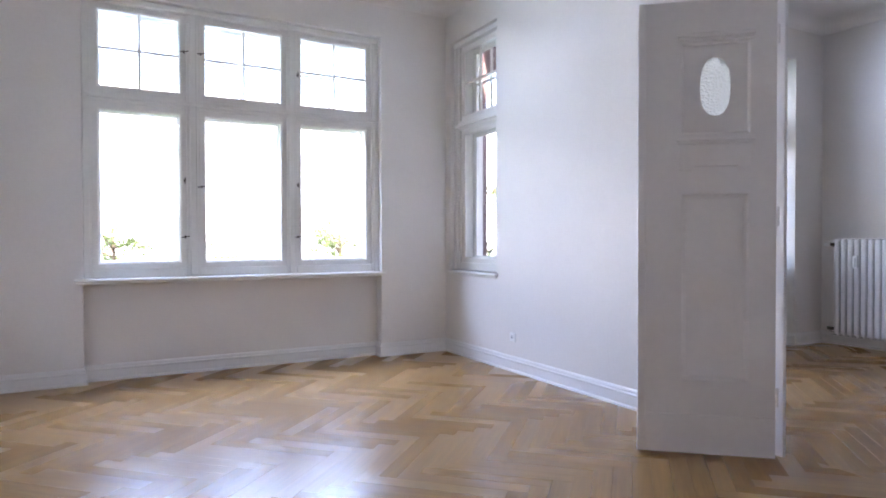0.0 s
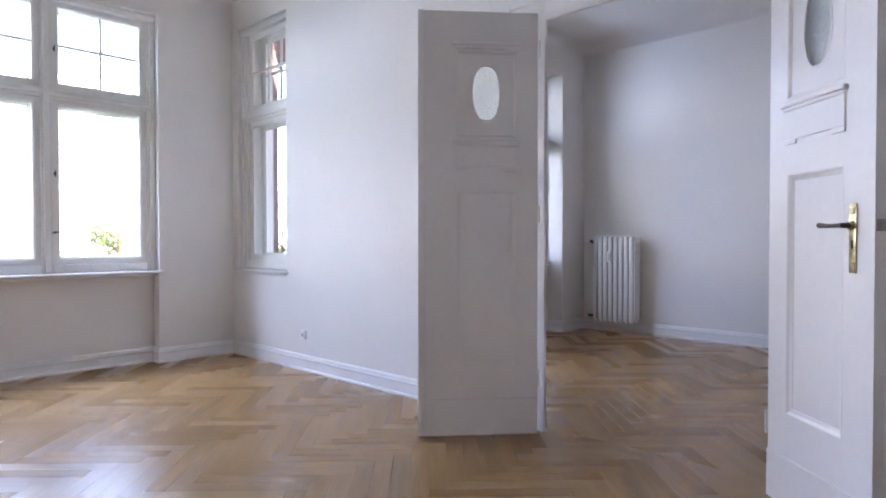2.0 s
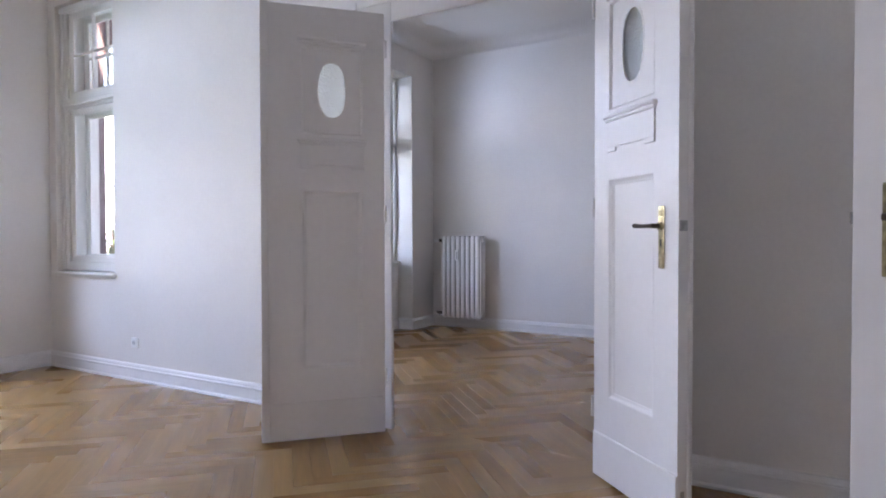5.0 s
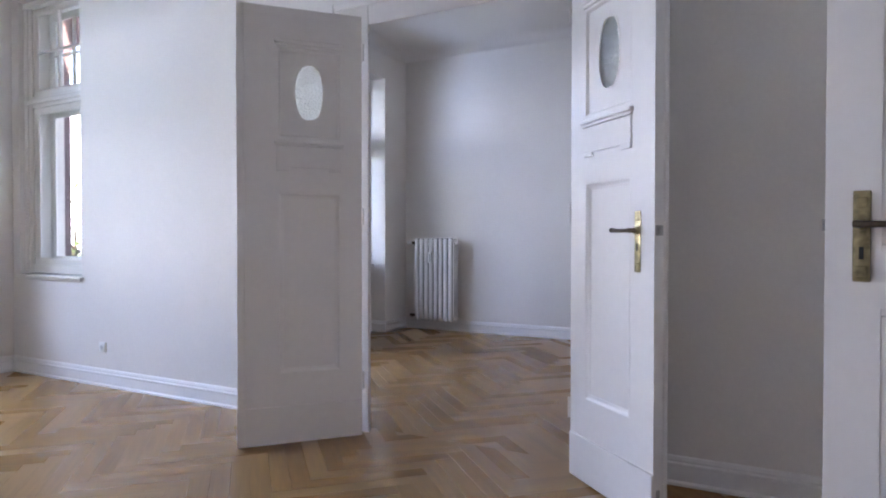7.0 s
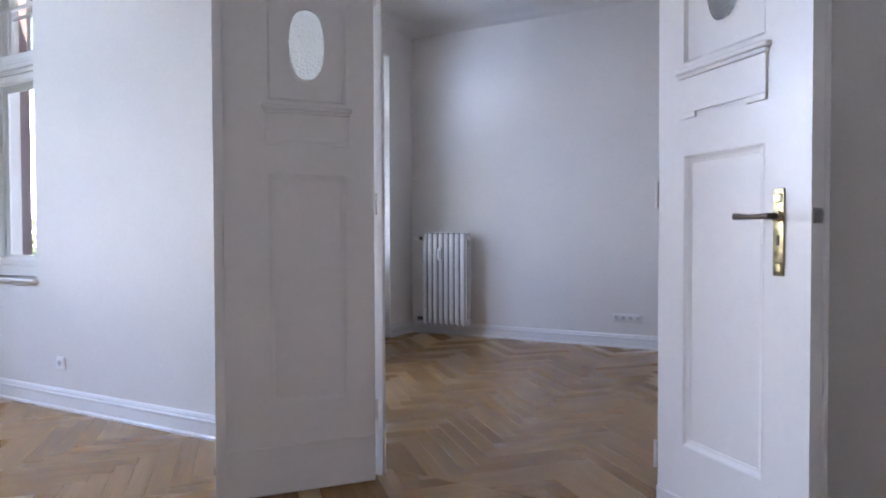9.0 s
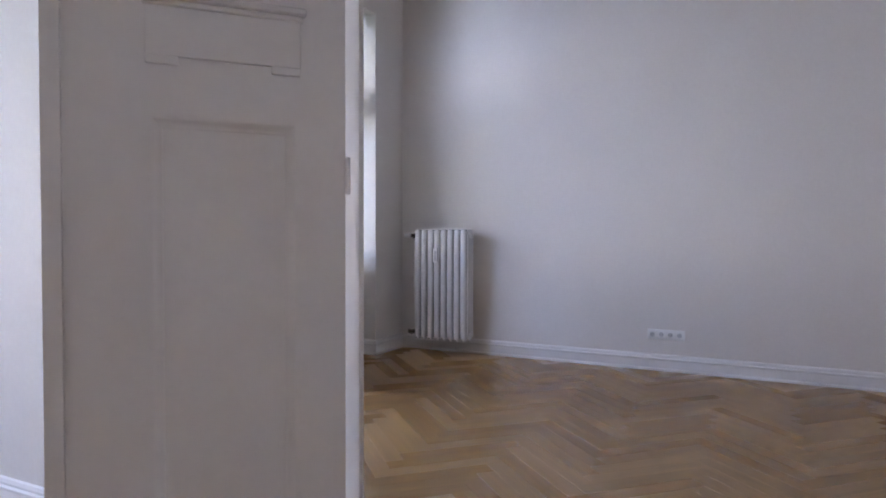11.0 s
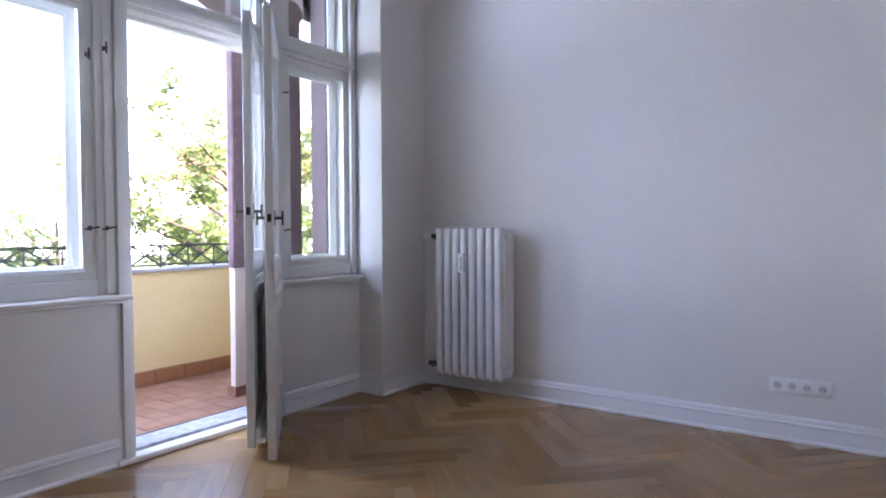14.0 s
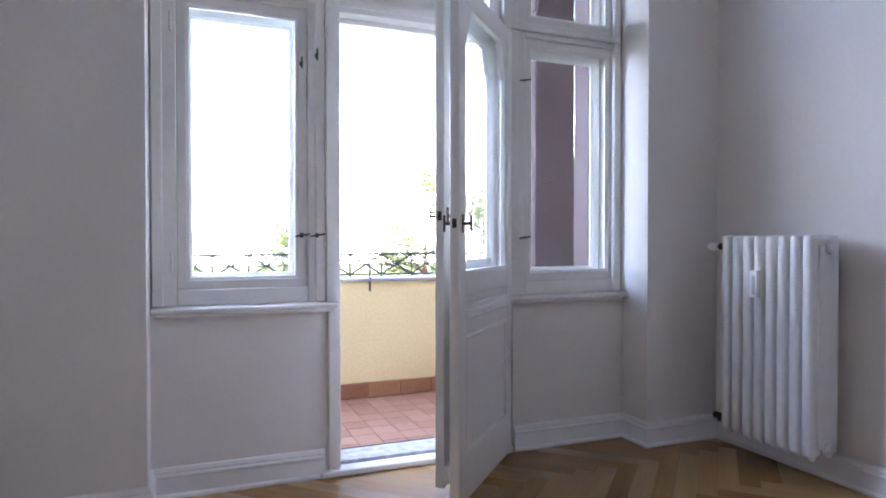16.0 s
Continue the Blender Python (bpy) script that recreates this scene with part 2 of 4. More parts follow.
def wall(name, material, along, u0, u1, d0, d1, z0, z1, holes, label):
    """A wall along x or y with thickness d0..d1, cut by holes (u0, u1, z0, z1)."""
    us = sorted({u0, u1, *(h[0] for h in holes), *(h[1] for h in holes)})
    bm = bmesh.new()
    for a, b in zip(us, us[1:]):
        mid, z = (a + b) / 2, z0
        for h in sorted((h for h in holes if h[0] < mid < h[1]), key=lambda q: q[2]):
            if h[2] > z + 1e-4:
                box(bm, *((a, b, d0, d1) if along == "x" else (d0, d1, a, b)), z, h[2])
            z = h[3]
        if z < z1 - 1e-4:
            box(bm, *((a, b, d0, d1) if along == "x" else (d0, d1, a, b)), z, z1)
    bmesh.ops.remove_doubles(bm, verts=bm.verts, dist=1e-5)
    o = finish(bm, name, material)
    return tagged(o, label, "wall", kind="structure")


# ---- plan ----
X0, X1, X1B, X2 = -0.775, 3.324, 3.444, 7.375
YS, Y2, YN, YW = -1.0, 4.319, 4.537, 5.959
HIGH = 3.66

wall("wall_south", WALL, "x", X0 - 0.12, X2 + 0.12, YS - 0.12, YS, 0, HIGH, [(0.85, 1.70, 0, 2.15)], "white painted plaster wall with a doorway")
wall("wall_west", WALL, "y", YS, YW, X0 - 0.12, X0, 0, HIGH, [], "white painted plaster wall")
wall("wall_between", WALL, "y", YS, Y2, X1, X1B, 0, HIGH, [(0.66, 2.40, 0, 2.56)], "white plaster wall with a wide double doorway")
wall("wall_side", WALL, "y", Y2, YW, X1, X1 + 0.40, 0, HIGH, [(4.967, 5.85, 0.86, 3.26)], "white plaster wall with a deep window recess")
wall("wall_bay", WALL, "x", X0 - 0.12, X1 + 0.40, YW, YW + 0.125, 0, HIGH, [(-0.075, 2.575, 0, 3.25)], "white plaster wall with a full-height window niche")
wall("wall_bay_outer", WALL, "x", X0 - 0.12, X1 + 0.40, YW + 0.125, YW + 0.40, 0, HIGH, [(-0.075, 2.575, 0.85, 3.25)], "white plaster wall under the wide window")
wall("wall_east", WALL, "y", YS, Y2, X2, X2 + 0.15, 0, HIGH, [], "white painted plaster wall beside the radiator")
wall("wall_balcony", WALL, "x", X1 + 0.401, X2 + 0.15, Y2, YN, 0, HIGH, [(4.305, 6.869, 0, 3.20)], "white plaster wall with a full-height window niche")
wall("wall_balcony_outer", WALL, "x", X1 + 0.401, X2 + 0.15, YN, YN + 0.25, 0, HIGH,
     [(4.305, 6.869, 0.83, 3.20), (5.12, 6.13, 0, 0.83)], "white plaster parapets under the balcony windows")
wall("wall_facade", STONE, "x", X1 + 0.401, X2 + 0.6, YN + 0.25, YN + 0.40, -5.0, 4.4,
     [(4.39, 6.79, 0.80, 3.14), (5.10, 6.34, -0.06, 0.80)], "brown sandstone outer wall of the loggia")
wall("wall_hall", WALL, "x", 0.6, 2.6, -2.4, -2.3, 0, HIGH, [], "white plaster wall of the hall")
wall("wall_hall_left", WALL, "y", -2.3, YS - 0.12, 0.5, 0.6, 0, HIGH, [], "white plaster wall of the hall")
wall("wall_hall_right", WALL, "y", -2.3, YS - 0.12, 2.6, 2.7, 0, HIGH, [], "white plaster wall of the hall")


def ceiling(name, x0, x1, y0, y1, cove):
    """A flat ceiling slab with a quarter-round cove along the walls."""
    bm = bmesh.new()
    box(bm, x0 - 0.1, x1 + 0.1, y0 - 0.1, y1 + 0.1, HIGH + 0.002, HIGH + 0.15)
    n, rings = 8, []
    for i in range(n + 1):
        a = i / n * math.pi / 2
        d, z = cove - cove * math.cos(a), HIGH - cove + cove * math.sin(a)
        rings.append([bm.verts.new(p) for p in ((x0 + d, y0 + d, z), (x1 - d, y0 + d, z), (x1 - d, y1 - d, z), (x0 + d, y1 - d, z))])
    for a, b in zip(rings, rings[1:]):
        for k in range(4):
            bm.faces.new((a[k], a[(k + 1) % 4], b[(k + 1) % 4], b[k]))
    me = bpy.data.meshes.new(name)
    bm.to_mesh(me)
    bm.free()
    me.materials.append(CEIL)
    for p in me.polygons:
        p.use_smooth = len(p.vertices) == 4 and abs(p.normal.z) < 0.99 and p.area < 2
    return tagged(new(name, me), "white plaster ceiling with a rounded cove", "ceiling", kind="structure")


ceiling("ceiling_1", X0, X1, YS, YW, 0.10)
ceiling("ceiling_2", X1B, X2, YS, Y2, 0.14)
tagged(boxes("ceiling_hall", CEIL, [(0.5, 2.7, -2.4, -1.0, HIGH + 0.16, HIGH + 0.25)]), "white hall ceiling", "ceiling", kind="structure")

# ---- skirting boards ----
SKIRT = [(0.0, 0.0), (0.030, 0.0), (0.030, 0.012), (0.020, 0.022), (0.018, 0.090), (0.023, 0.095), (0.023, 0.104),
         (0.015, 0.110), (0.015, 0.120), (0.009, 0.133), (0.0, 0.138)]


def skirting(name, path, label):
    """A moulded board swept along a path on the floor; the room lies to the path's left."""
    bm, rings = bmesh.new(), []
    pts = [Vector(p) for p in path]
    for i, p in enumerate(pts):
        dirs = []
        if i > 0:
            dirs.append((pts[i] - pts[i - 1]).normalized())
        if i < len(pts) - 1:
            dirs.append((pts[i + 1] - pts[i]).normalized())
        norms = [Vector((-d.y, d.x)) for d in dirs]
        n = norms[0] if len(norms) == 1 else (norms[0] + norms[1]) / (1 + norms[0].dot(norms[1]))
        rings.append([bm.verts.new((p.x + n.x * d, p.y + n.y * d, z)) for d, z in SKIRT])
    for a, b in zip(rings, rings[1:]):
        for k in range(len(SKIRT) - 1):
            bm.faces.new((a[k], b[k], b[k + 1], a[k + 1]))
    for r in (rings[0], rings[-1]):
        bm.faces.new(r)
    return tagged(finish(bm, name, TRIM), label, "skirting board", kind="structure")


LB = "white lacquered moulded skirting board along the wall"
skirting("baseboard_1", [(X1, 2.42), (X1, YW), (2.575, YW), (2.575, YW + 0.125), (-0.075, YW + 0.125), (-0.075, YW), (X0, YW), (X0, YS), (0.73, YS)], LB)
skirting("baseboard_2", [(1.825, YS), (X1, YS), (X1, 0.66)], LB)
skirting("baseboard_3", [(X2, YS), (X2, Y2), (6.869, Y2), (6.869, YN), (6.135, YN)], LB)
skirting("baseboard_4", [(5.085, YN), (4.305, YN), (4.305, Y2), (X1B, Y2), (X1B, 2.505)], LB)
skirting("baseboard_5", [(X1B, 0.555), (X1B, YS), (X2, YS)], LB)

# ---- door casings ----


def casing(name, rows, label):
    return tagged(boxes(name, DOORP, rows, bevel=0.006, segments=2), label, "door frame", kind="structure")


casing("trim_double_door", [
    (X1 - 0.034, X1 - 0.008, 2.110, 2.415, 0, 2.630), (X1 - 0.034, X1 - 0.008, 0.665, 0.838, 0, 2.630),
    (X1 - 0.034, X1 - 0.008, 0.839, 2.109, 2.468, 2.630),
    (X1 - 0.044, X1 - 0.034, 2.365, 2.417, 0, 2.632), (X1 - 0.044, X1 - 0.034, 0.663, 0.712, 0, 2.632),
    (X1 - 0.044, X1 - 0.034, 0.713, 2.364, 2.585, 2.632),
    (X1 - 0.007, X1B + 0.012, 2.372, 2.399, 0, 2.558), (X1 - 0.007, X1B + 0.012, 0.662, 0.692, 0, 2.558),
    (X1 - 0.007, X1B + 0.012, 0.693, 2.371, 2.530, 2.558),
    (X1B + 0.001, X1B + 0.030, 2.400, 2.500, 0, 2.660), (X1B + 0.001, X1B + 0.030, 0.560, 0.661, 0, 2.660),
    (X1B + 0.001, X1B + 0.030, 0.662, 2.399, 2.560, 2.660),
], "white lacquered wooden lining and architrave of the double door")
casing("trim_hall_door", [
    (0.82, 0.86, YS - 0.13, YS + 0.02, 0, 2.16), (1.695, 1.735, YS - 0.13, YS + 0.02, 0, 2.16), (0.861, 1.694, YS - 0.13, YS + 0.02, 2.12, 2.16),
    (0.73, 0.819, YS + 0.001, YS + 0.028, 0, 2.25), (1.736, 1.82, YS + 0.001, YS + 0.028, 0, 2.25), (0.82, 1.735, YS + 0.001, YS + 0.028, 2.161, 2.25),
], "white lacquered architrave of the hall doorway")

# ---- panelled doors ----


def frame_strip(bm, u0, u1, z0, z1, y0, y1, w, bevel=0.003):
    """Four mouldings round a rectangle, each lying inside it."""
    box(bm, u0, u1, y0, y1, z1 - w, z1, bevel)
    box(bm, u0, u1, y0, y1, z0, z0 + w, bevel)
    box(bm, u0, u0 + w, y0, y1, z0 + w, z1 - w, bevel)
    box(bm, u1 - w, u1, y0, y1, z0 + w, z1 - w, bevel)


def moulding_ring(bm, u0, u1, z0, z1, profile, closed=True):
    """A profile of (inset, y) swept with mitred corners round a rectangle."""
    loops = [[bm.verts.new(p) for p in ((u0 + d, y, z0 + d), (u1 - d, y, z0 + d), (u1 - d, y, z1 - d), (u0 + d, y, z1 - d))] for d, y in profile]
    for a, b in zip(loops, loops[1:] + (loops[:1] if closed else [])):
        for k in range(4):
            bm.faces.new((a[k], a[(k + 1) % 4], b[(k + 1) % 4], b[k]))


def oval_point(a, k=0.86):
    """A point of a slightly squared unit oval."""
    c, s = math.cos(a), math.sin(a)
    return math.copysign(abs(c) ** k, c), math.copysign(abs(s) ** k, s)


def oval_plate(bm, u0, u1, z0, z1, y0, y1, cu, cz, ru, rz, n=64):
    """A board with an oval hole."""
    rings = []
    for y in (y0, y1):
        outer, inner = [], []
        for i in range(n):
            a = 2 * math.pi * i / n
            c, s = math.cos(a), math.sin(a)
            e, f = oval_point(a)
            inner.append(bm.verts.new((cu + ru * e, y, cz + rz * f)))
            k = min(((u1 - cu) / c if c > 1e-6 else (u0 - cu) / c if c < -1e-6 else 1e9),
                    ((z1 - cz) / s if s > 1e-6 else (z0 - cz) / s if s < -1e-6 else 1e9))
            outer.append(bm.verts.new((cu + k * c, y, cz + k * s)))
        rings.append((outer, inner))
    (oa, ia), (ob, ib) = rings
    for i in range(n):
        j = (i + 1) % n
        bm.faces.new((oa[i], oa[j], ia[j], ia[i]))
        bm.faces.new((ob[i], ib[i], ib[j], ob[j]))
        bm.faces.new((ia[i], ia[j], ib[j], ib[i]))


def oval_ring(bm, cu, cz, ru, rz, y0, y1, w, n=64):
    loops = []
    for k, y in ((1.0, y0), (1.0, y1), (0.0, y1), (0.0, y0)):
        loops.append([bm.verts.new((cu + (ru + w * k) * oval_point(2 * math.pi * i / n)[0], y, cz + (rz + w * k) * oval_point(2 * math.pi * i / n)[1])) for i in range(n)])
    for a, b in zip(loops, loops[1:] + loops[:1]):
        for i in range(n):
            bm.faces.new((a[i], a[(i + 1) % n], b[(i + 1) % n], b[i]))


def lever(parent, u, z, y, out, side, low=0.175):
    """Long brass plate, keyhole and key, dark lever. out: which way it faces; side: which way the lever points."""
    bm = bmesh.new()
    ys = sorted((y, y + out * 0.006))
    box(bm, u - 0.019, u + 0.019, ys[0], ys[1], z - low, z + 0.082, 0.004, 2)
    ys = sorted((y + out * 0.005, y + out * 0.010))
    box(bm, u - 0.014, u + 0.014, ys[0], ys[1], z + 0.040, z + 0.066, 0.003)
    box(bm, u - 0.014, u + 0.014, ys[0], ys[1], z - low + 0.010, z - low + 0.040, 0.003)
    rod(bm, (u, y, z), (u, y + out * 0.018, z), 0.016, 20)
    finish(bm, "plate", BRASS, parent, True)
    bm = bmesh.new()
    rod(bm, (u, y + out * 0.01, z), (u, y + out * 0.052, z), 0.010, 14)
    rod(bm, (u - side * 0.008, y + out * 0.050, z), (u + side * 0.060, y + out * 0.056, z - 0.001), 0.0085, 14, 0.0075)
    rod(bm, (u + side * 0.060, y + out * 0.056, z - 0.001), (u + side * 0.118, y + out * 0.052, z + 0.002), 0.0075, 14, 0.0105)
    finish(bm, "handle", BRONZE, parent, True)
    bm = bmesh.new()
    ys = sorted((y + out * 0.005, y + out * 0.008))
    box(bm, u - 0.005, u + 0.005, ys[0], ys[1], z - 0.085, z - 0.055)
    finish(bm, "keyhole", DARK, parent)


def door_leaf(name, m, w, h, s, label, astragal=False, lock=None, group=""):
    """A panelled leaf. Local x runs from the hinge; the faces are at y=0 and y=s*0.045; lock: 'both' for levers on both faces."""
    d = empty(name, m, label, "door", group)
    T = 0.045
    ya, yb = sorted((0.0, s * T))
    p0, p1 = 0.130, 0.482
    cu = (p0 + p1) / 2
    k = h / 2.48
    bm = bmesh.new()
    zs = [0.0, 0.40 * k, 1.43 * k, 1.75 * k, 2.25 * k, h]
    box(bm, 0, p0, ya, yb, 0, h)
    box(bm, p1, w, ya, yb, 0, h)
    box(bm, p0, p1, ya, yb, 0, zs[1])
    box(bm, p0, p1, ya, yb, zs[2], zs[3])
    box(bm, p0, p1, ya, yb, zs[4], h)
    box(bm, p0, p1, ya + 0.016, yb - 0.016, zs[1], zs[2])
    ru, rz, cz = 0.083, 0.162, 2.01 * k
    oval_plate(bm, p0, p1, zs[3], zs[4], ya + 0.010, yb - 0.010, cu, cz, ru, rz)
    finish(bm, "body", DOORP, d)
    bm = bmesh.new()
    for face, out in ((ya, -1), (yb, 1)):
        def yy(a, b):
            return sorted((face + out * a, face + out * b))
        moulding_ring(bm, p0 - 0.002, p1 + 0.002, zs[1] - 0.002, zs[2] + 0.002,
             [(d, face + out * y) for d, y in ((0, -0.004), (0, 0.001), (0.004, 0.001), (0.010, -0.003), (0.022, -0.012), (0.026, -0.0125), (0.031, -0.0165))], False)
        moulding_ring(bm, p0 - 0.002, p1 + 0.002, zs[3] - 0.002, zs[4] + 0.002,
             [(d, face + out * y) for d, y in ((0, -0.004), (0, 0.001), (0.003, 0.001), (0.009, -0.004), (0.015, -0.0105))], False)
        # crowning ledge over the upper panel
        box(bm, p0 - 0.012, p1 + 0.012, *yy(-0.012, 0.012), zs[4] + 0.010, zs[4] + 0.030, 0.004)
        box(bm, p0 - 0.022, p1 + 0.022, *yy(-0.012, 0.020), zs[4] + 0.028, zs[4] + 0.050, 0.005)
        # apron board with a moulded ledge and a stepped lower edge
        box(bm, p0 - 0.024, p1 + 0.024, *yy(-0.012, 0.022), zs[3] - 0.040, zs[3] - 0.020, 0.005)
        box(bm, p0 - 0.016, p1 + 0.016, *yy(-0.012, 0.014), zs[3] - 0.055, zs[3] - 0.038, 0.004)
        box(bm, p0 - 0.010, p1 + 0.010, *yy(-0.012, 0.007), zs[3] - 0.175, zs[3] - 0.054, 0.002)
        box(bm, p0 - 0.010, p0 + 0.065, *yy(-0.012, 0.007), zs[3] - 0.195, zs[3] - 0.174, 0.002)
        box(bm, p1 - 0.065, p1 + 0.010, *yy(-0.012, 0.007), zs[3] - 0.195, zs[3] - 0.174, 0.002)
        # kick board
        box(bm, 0.001, w - 0.001, *yy(-0.012, 0.008), 0.002, 0.215 * k, 0.003)
        oval_ring(bm, cu, cz, ru - 0.004, rz - 0.004, *yy(-0.016, -0.0085), 0.012)
    finish(bm, "moulding", DOORP, d, True)
    bm = bmesh.new()
    n = 48
    for y, flip in ((ya + 0.019, 1), (yb - 0.019, 0)):
        ring = [bm.verts.new((cu + (ru + 0.004) * oval_point(2 * math.pi * i / n)[0], y, cz + (rz + 0.004) * oval_point(2 * math.pi * i / n)[1])) for i in range(n)]
        bm.faces.new(ring)
    bm.verts.ensure_lookup_table()
    for i in range(n):
        bm.faces.new((bm.verts[i], bm.verts[(i + 1) % n], bm.verts[n + (i + 1) % n], bm.verts[n + i]))
    tagged(finish(bm, "pane", FROST, d), "oval pane of clear textured glass")
    if astragal:
        boxes("astragal", DOORP, [(w - 0.040, w + 0.002, *sorted((-s * 0.016, s * 0.002)), 0.004, h - 0.002)], d, 0.005, segments=2)
    if lock:
        lever(d, w - 0.105, 1.205, 0.0, -s, -1)
        lever(d, w - 0.105, 1.205, s * T, s, -1)
        bm = bmesh.new()
        box(bm, w, w + 0.003, ya + 0.004, yb - 0.004, 1.183, 1.225, 0.001)
        box(bm, w, w + 0.012, ya + 0.012, yb - 0.010, 1.188, 1.220, 0.004)
        finish(bm, "latch", STEEL, d, True)
        boxes("astragal", DOORP, [(w - 0.036, w + 0.004, *sorted((s * (T - 0.002), s * (T + 0.024))), 0.004, h - 0.002)], d, 0.010, segments=3)
        boxes("bolt_plate", STEEL, [(w, w + 0.002, ya + 0.014, yb - 0.014, 0.03, 0.15)], d)
    for z in (0.28, 1.25 * k, 2.22 * k):
        bm = bmesh.new()
        rod(bm, (-0.006, ya + T / 2 - s * (T / 2 + 0.004), z), (-0.006, ya + T / 2 - s * (T / 2 + 0.004), z + 0.10), 0.007, 10)
        finish(bm, "hinge", DOORP, d, True)
    return d


def along(px, py, qx, qy, z=0.0):
    a = math.degrees(math.atan2(qy - py, qx - px))
    return pose(px, py, z, 0, 0, a)


door_leaf("door_leaf", along(3.215, 2.105, 2.680, 2.575, 0.010), 0.708, 2.48, -1,
          "white lacquered panelled door leaf with oval pane, standing open", True, None, "double door leaves")
door_leaf("door_leaf", along(3.195, 0.828, 2.742, 0.342, 0.010), 0.645, 2.48, 1,
          "white lacquered panelled door leaf with brass handle, standing open", False, "both", "double door leaves")


def plain_leaf(name, m, w, h, label):
    d = empty(name, m, label, "door")
    T = 0.042
    bm = bmesh.new()
    box(bm, 0, 0.12, 0, T, 0, h), box(bm, w - 0.12, w, 0, T, 0, h)
    for a, b in ((0, 0.24), (1.0, 1.14), (h - 0.14, h)):
        box(bm, 0.12, w - 0.12, 0, T, a, b)
    for a, b in ((0.24, 1.0), (1.14, h - 0.14)):
        box(bm, 0.12, w - 0.12, 0.014, T - 0.014, a, b)
    finish(bm, "body", DOORP, d)
    bm = bmesh.new()
    for a, b in ((0.24, 1.0), (1.14, h - 0.14)):
        for ys in ((0.002, 0.015), (T - 0.015, T - 0.002)):
            frame_strip(bm, 0.118, w - 0.118, a - 0.002, b + 0.002, *ys, 0.018)
    finish(bm, "moulding", DOORP, d, True)
    lever(d, w - 0.080, 1.205, 0.0, -1, -1, 0.140)
    lever(d, w - 0.080, 1.205, T, 1, -1, 0.140)
    boxes("latch", STEEL, [(w, w + 0.002, 0.010, T - 0.010, 1.1, 1.26), (w, w + 0.010, 0.013, T - 0.013, 1.19, 1.22)], d)
    return d


plain_leaf("hall_door", along(1.740, -0.945, 1.975, -0.187, 0.010) @ pose(0, -0.042, 0), 0.793, 2.10, "white lacquered panelled door with brass plate, standing open")

# ---- windows ----


def turn_handle(parent, u, y, z, upright=True):
    bm = bmesh.new()
    rod(bm, (u, y + 0.002, z), (u, y - 0.028, z), 0.006, 10)
    if upright:
        rod(bm, (u, y - 0.026, z - 0.028), (u, y - 0.026, z + 0.028), 0.0045, 10)
    else:
        rod(bm, (u - 0.036, y - 0.026, z - 0.006), (u + 0.036, y - 0.026, z + 0.006), 0.0042, 10)
    box(bm, u - 0.008, u + 0.008, y - 0.003, y, z - 0.012, z + 0.012, 0.002)
    return finish(bm, "handle", BRONZE, parent, True)


def sash(parent, u0, u1, z0, z1, y, bar=0.048, depth=0.036, muntin=None):
    """A glazed sash: four bars with a bead, muntins if any, one pane."""
    bm = bmesh.new()
    q = depth / 2
    moulding_ring(bm, u0, u1, z0, z1, [(0, y + 0.003), (0.003, y), (bar - 0.010, y), (bar - 0.006, y + 0.004), (bar, y + 0.007), (bar + 0.007, y + q - 0.004),
                              (bar + 0.007, y + q + 0.004), (bar, y + depth - 0.004), (0.003, y + depth), (0, y + depth - 0.003)])
    if muntin:
        uc = (u0 + u1) / 2
        zc = z0 + (z1 - z0) * muntin
        box(bm, uc - 0.011, uc + 0.011, y + 0.005, y + depth - 0.005, z0 + bar, z1 - bar, 0.004)
        box(bm, u0 + bar, u1 - bar, y + 0.006, y + depth - 0.006, zc - 0.011, zc + 0.011, 0.004)
        rod(bm, (uc, y + 0.003, zc), (uc, y + depth - 0.003, zc), 0.020, 16)
    finish(bm, "sash", WINP, parent, True)
    g = boxes("pane", GLASS, [(u0 + bar + 0.004, u1 - bar - 0.004, y + depth / 2 - 0.002, y + depth / 2 + 0.002, z0 + bar + 0.004, z1 - bar - 0.004)], parent)
    g.visible_shadow = False
    return g


def hinges(parent, u, y, zs):
    for z in zs:
        bm = bmesh.new()
        rod(bm, (u, y - 0.004, z), (u, y - 0.004, z + 0.085), 0.006, 10)
        finish(bm, "hinge", WINP, parent, True)


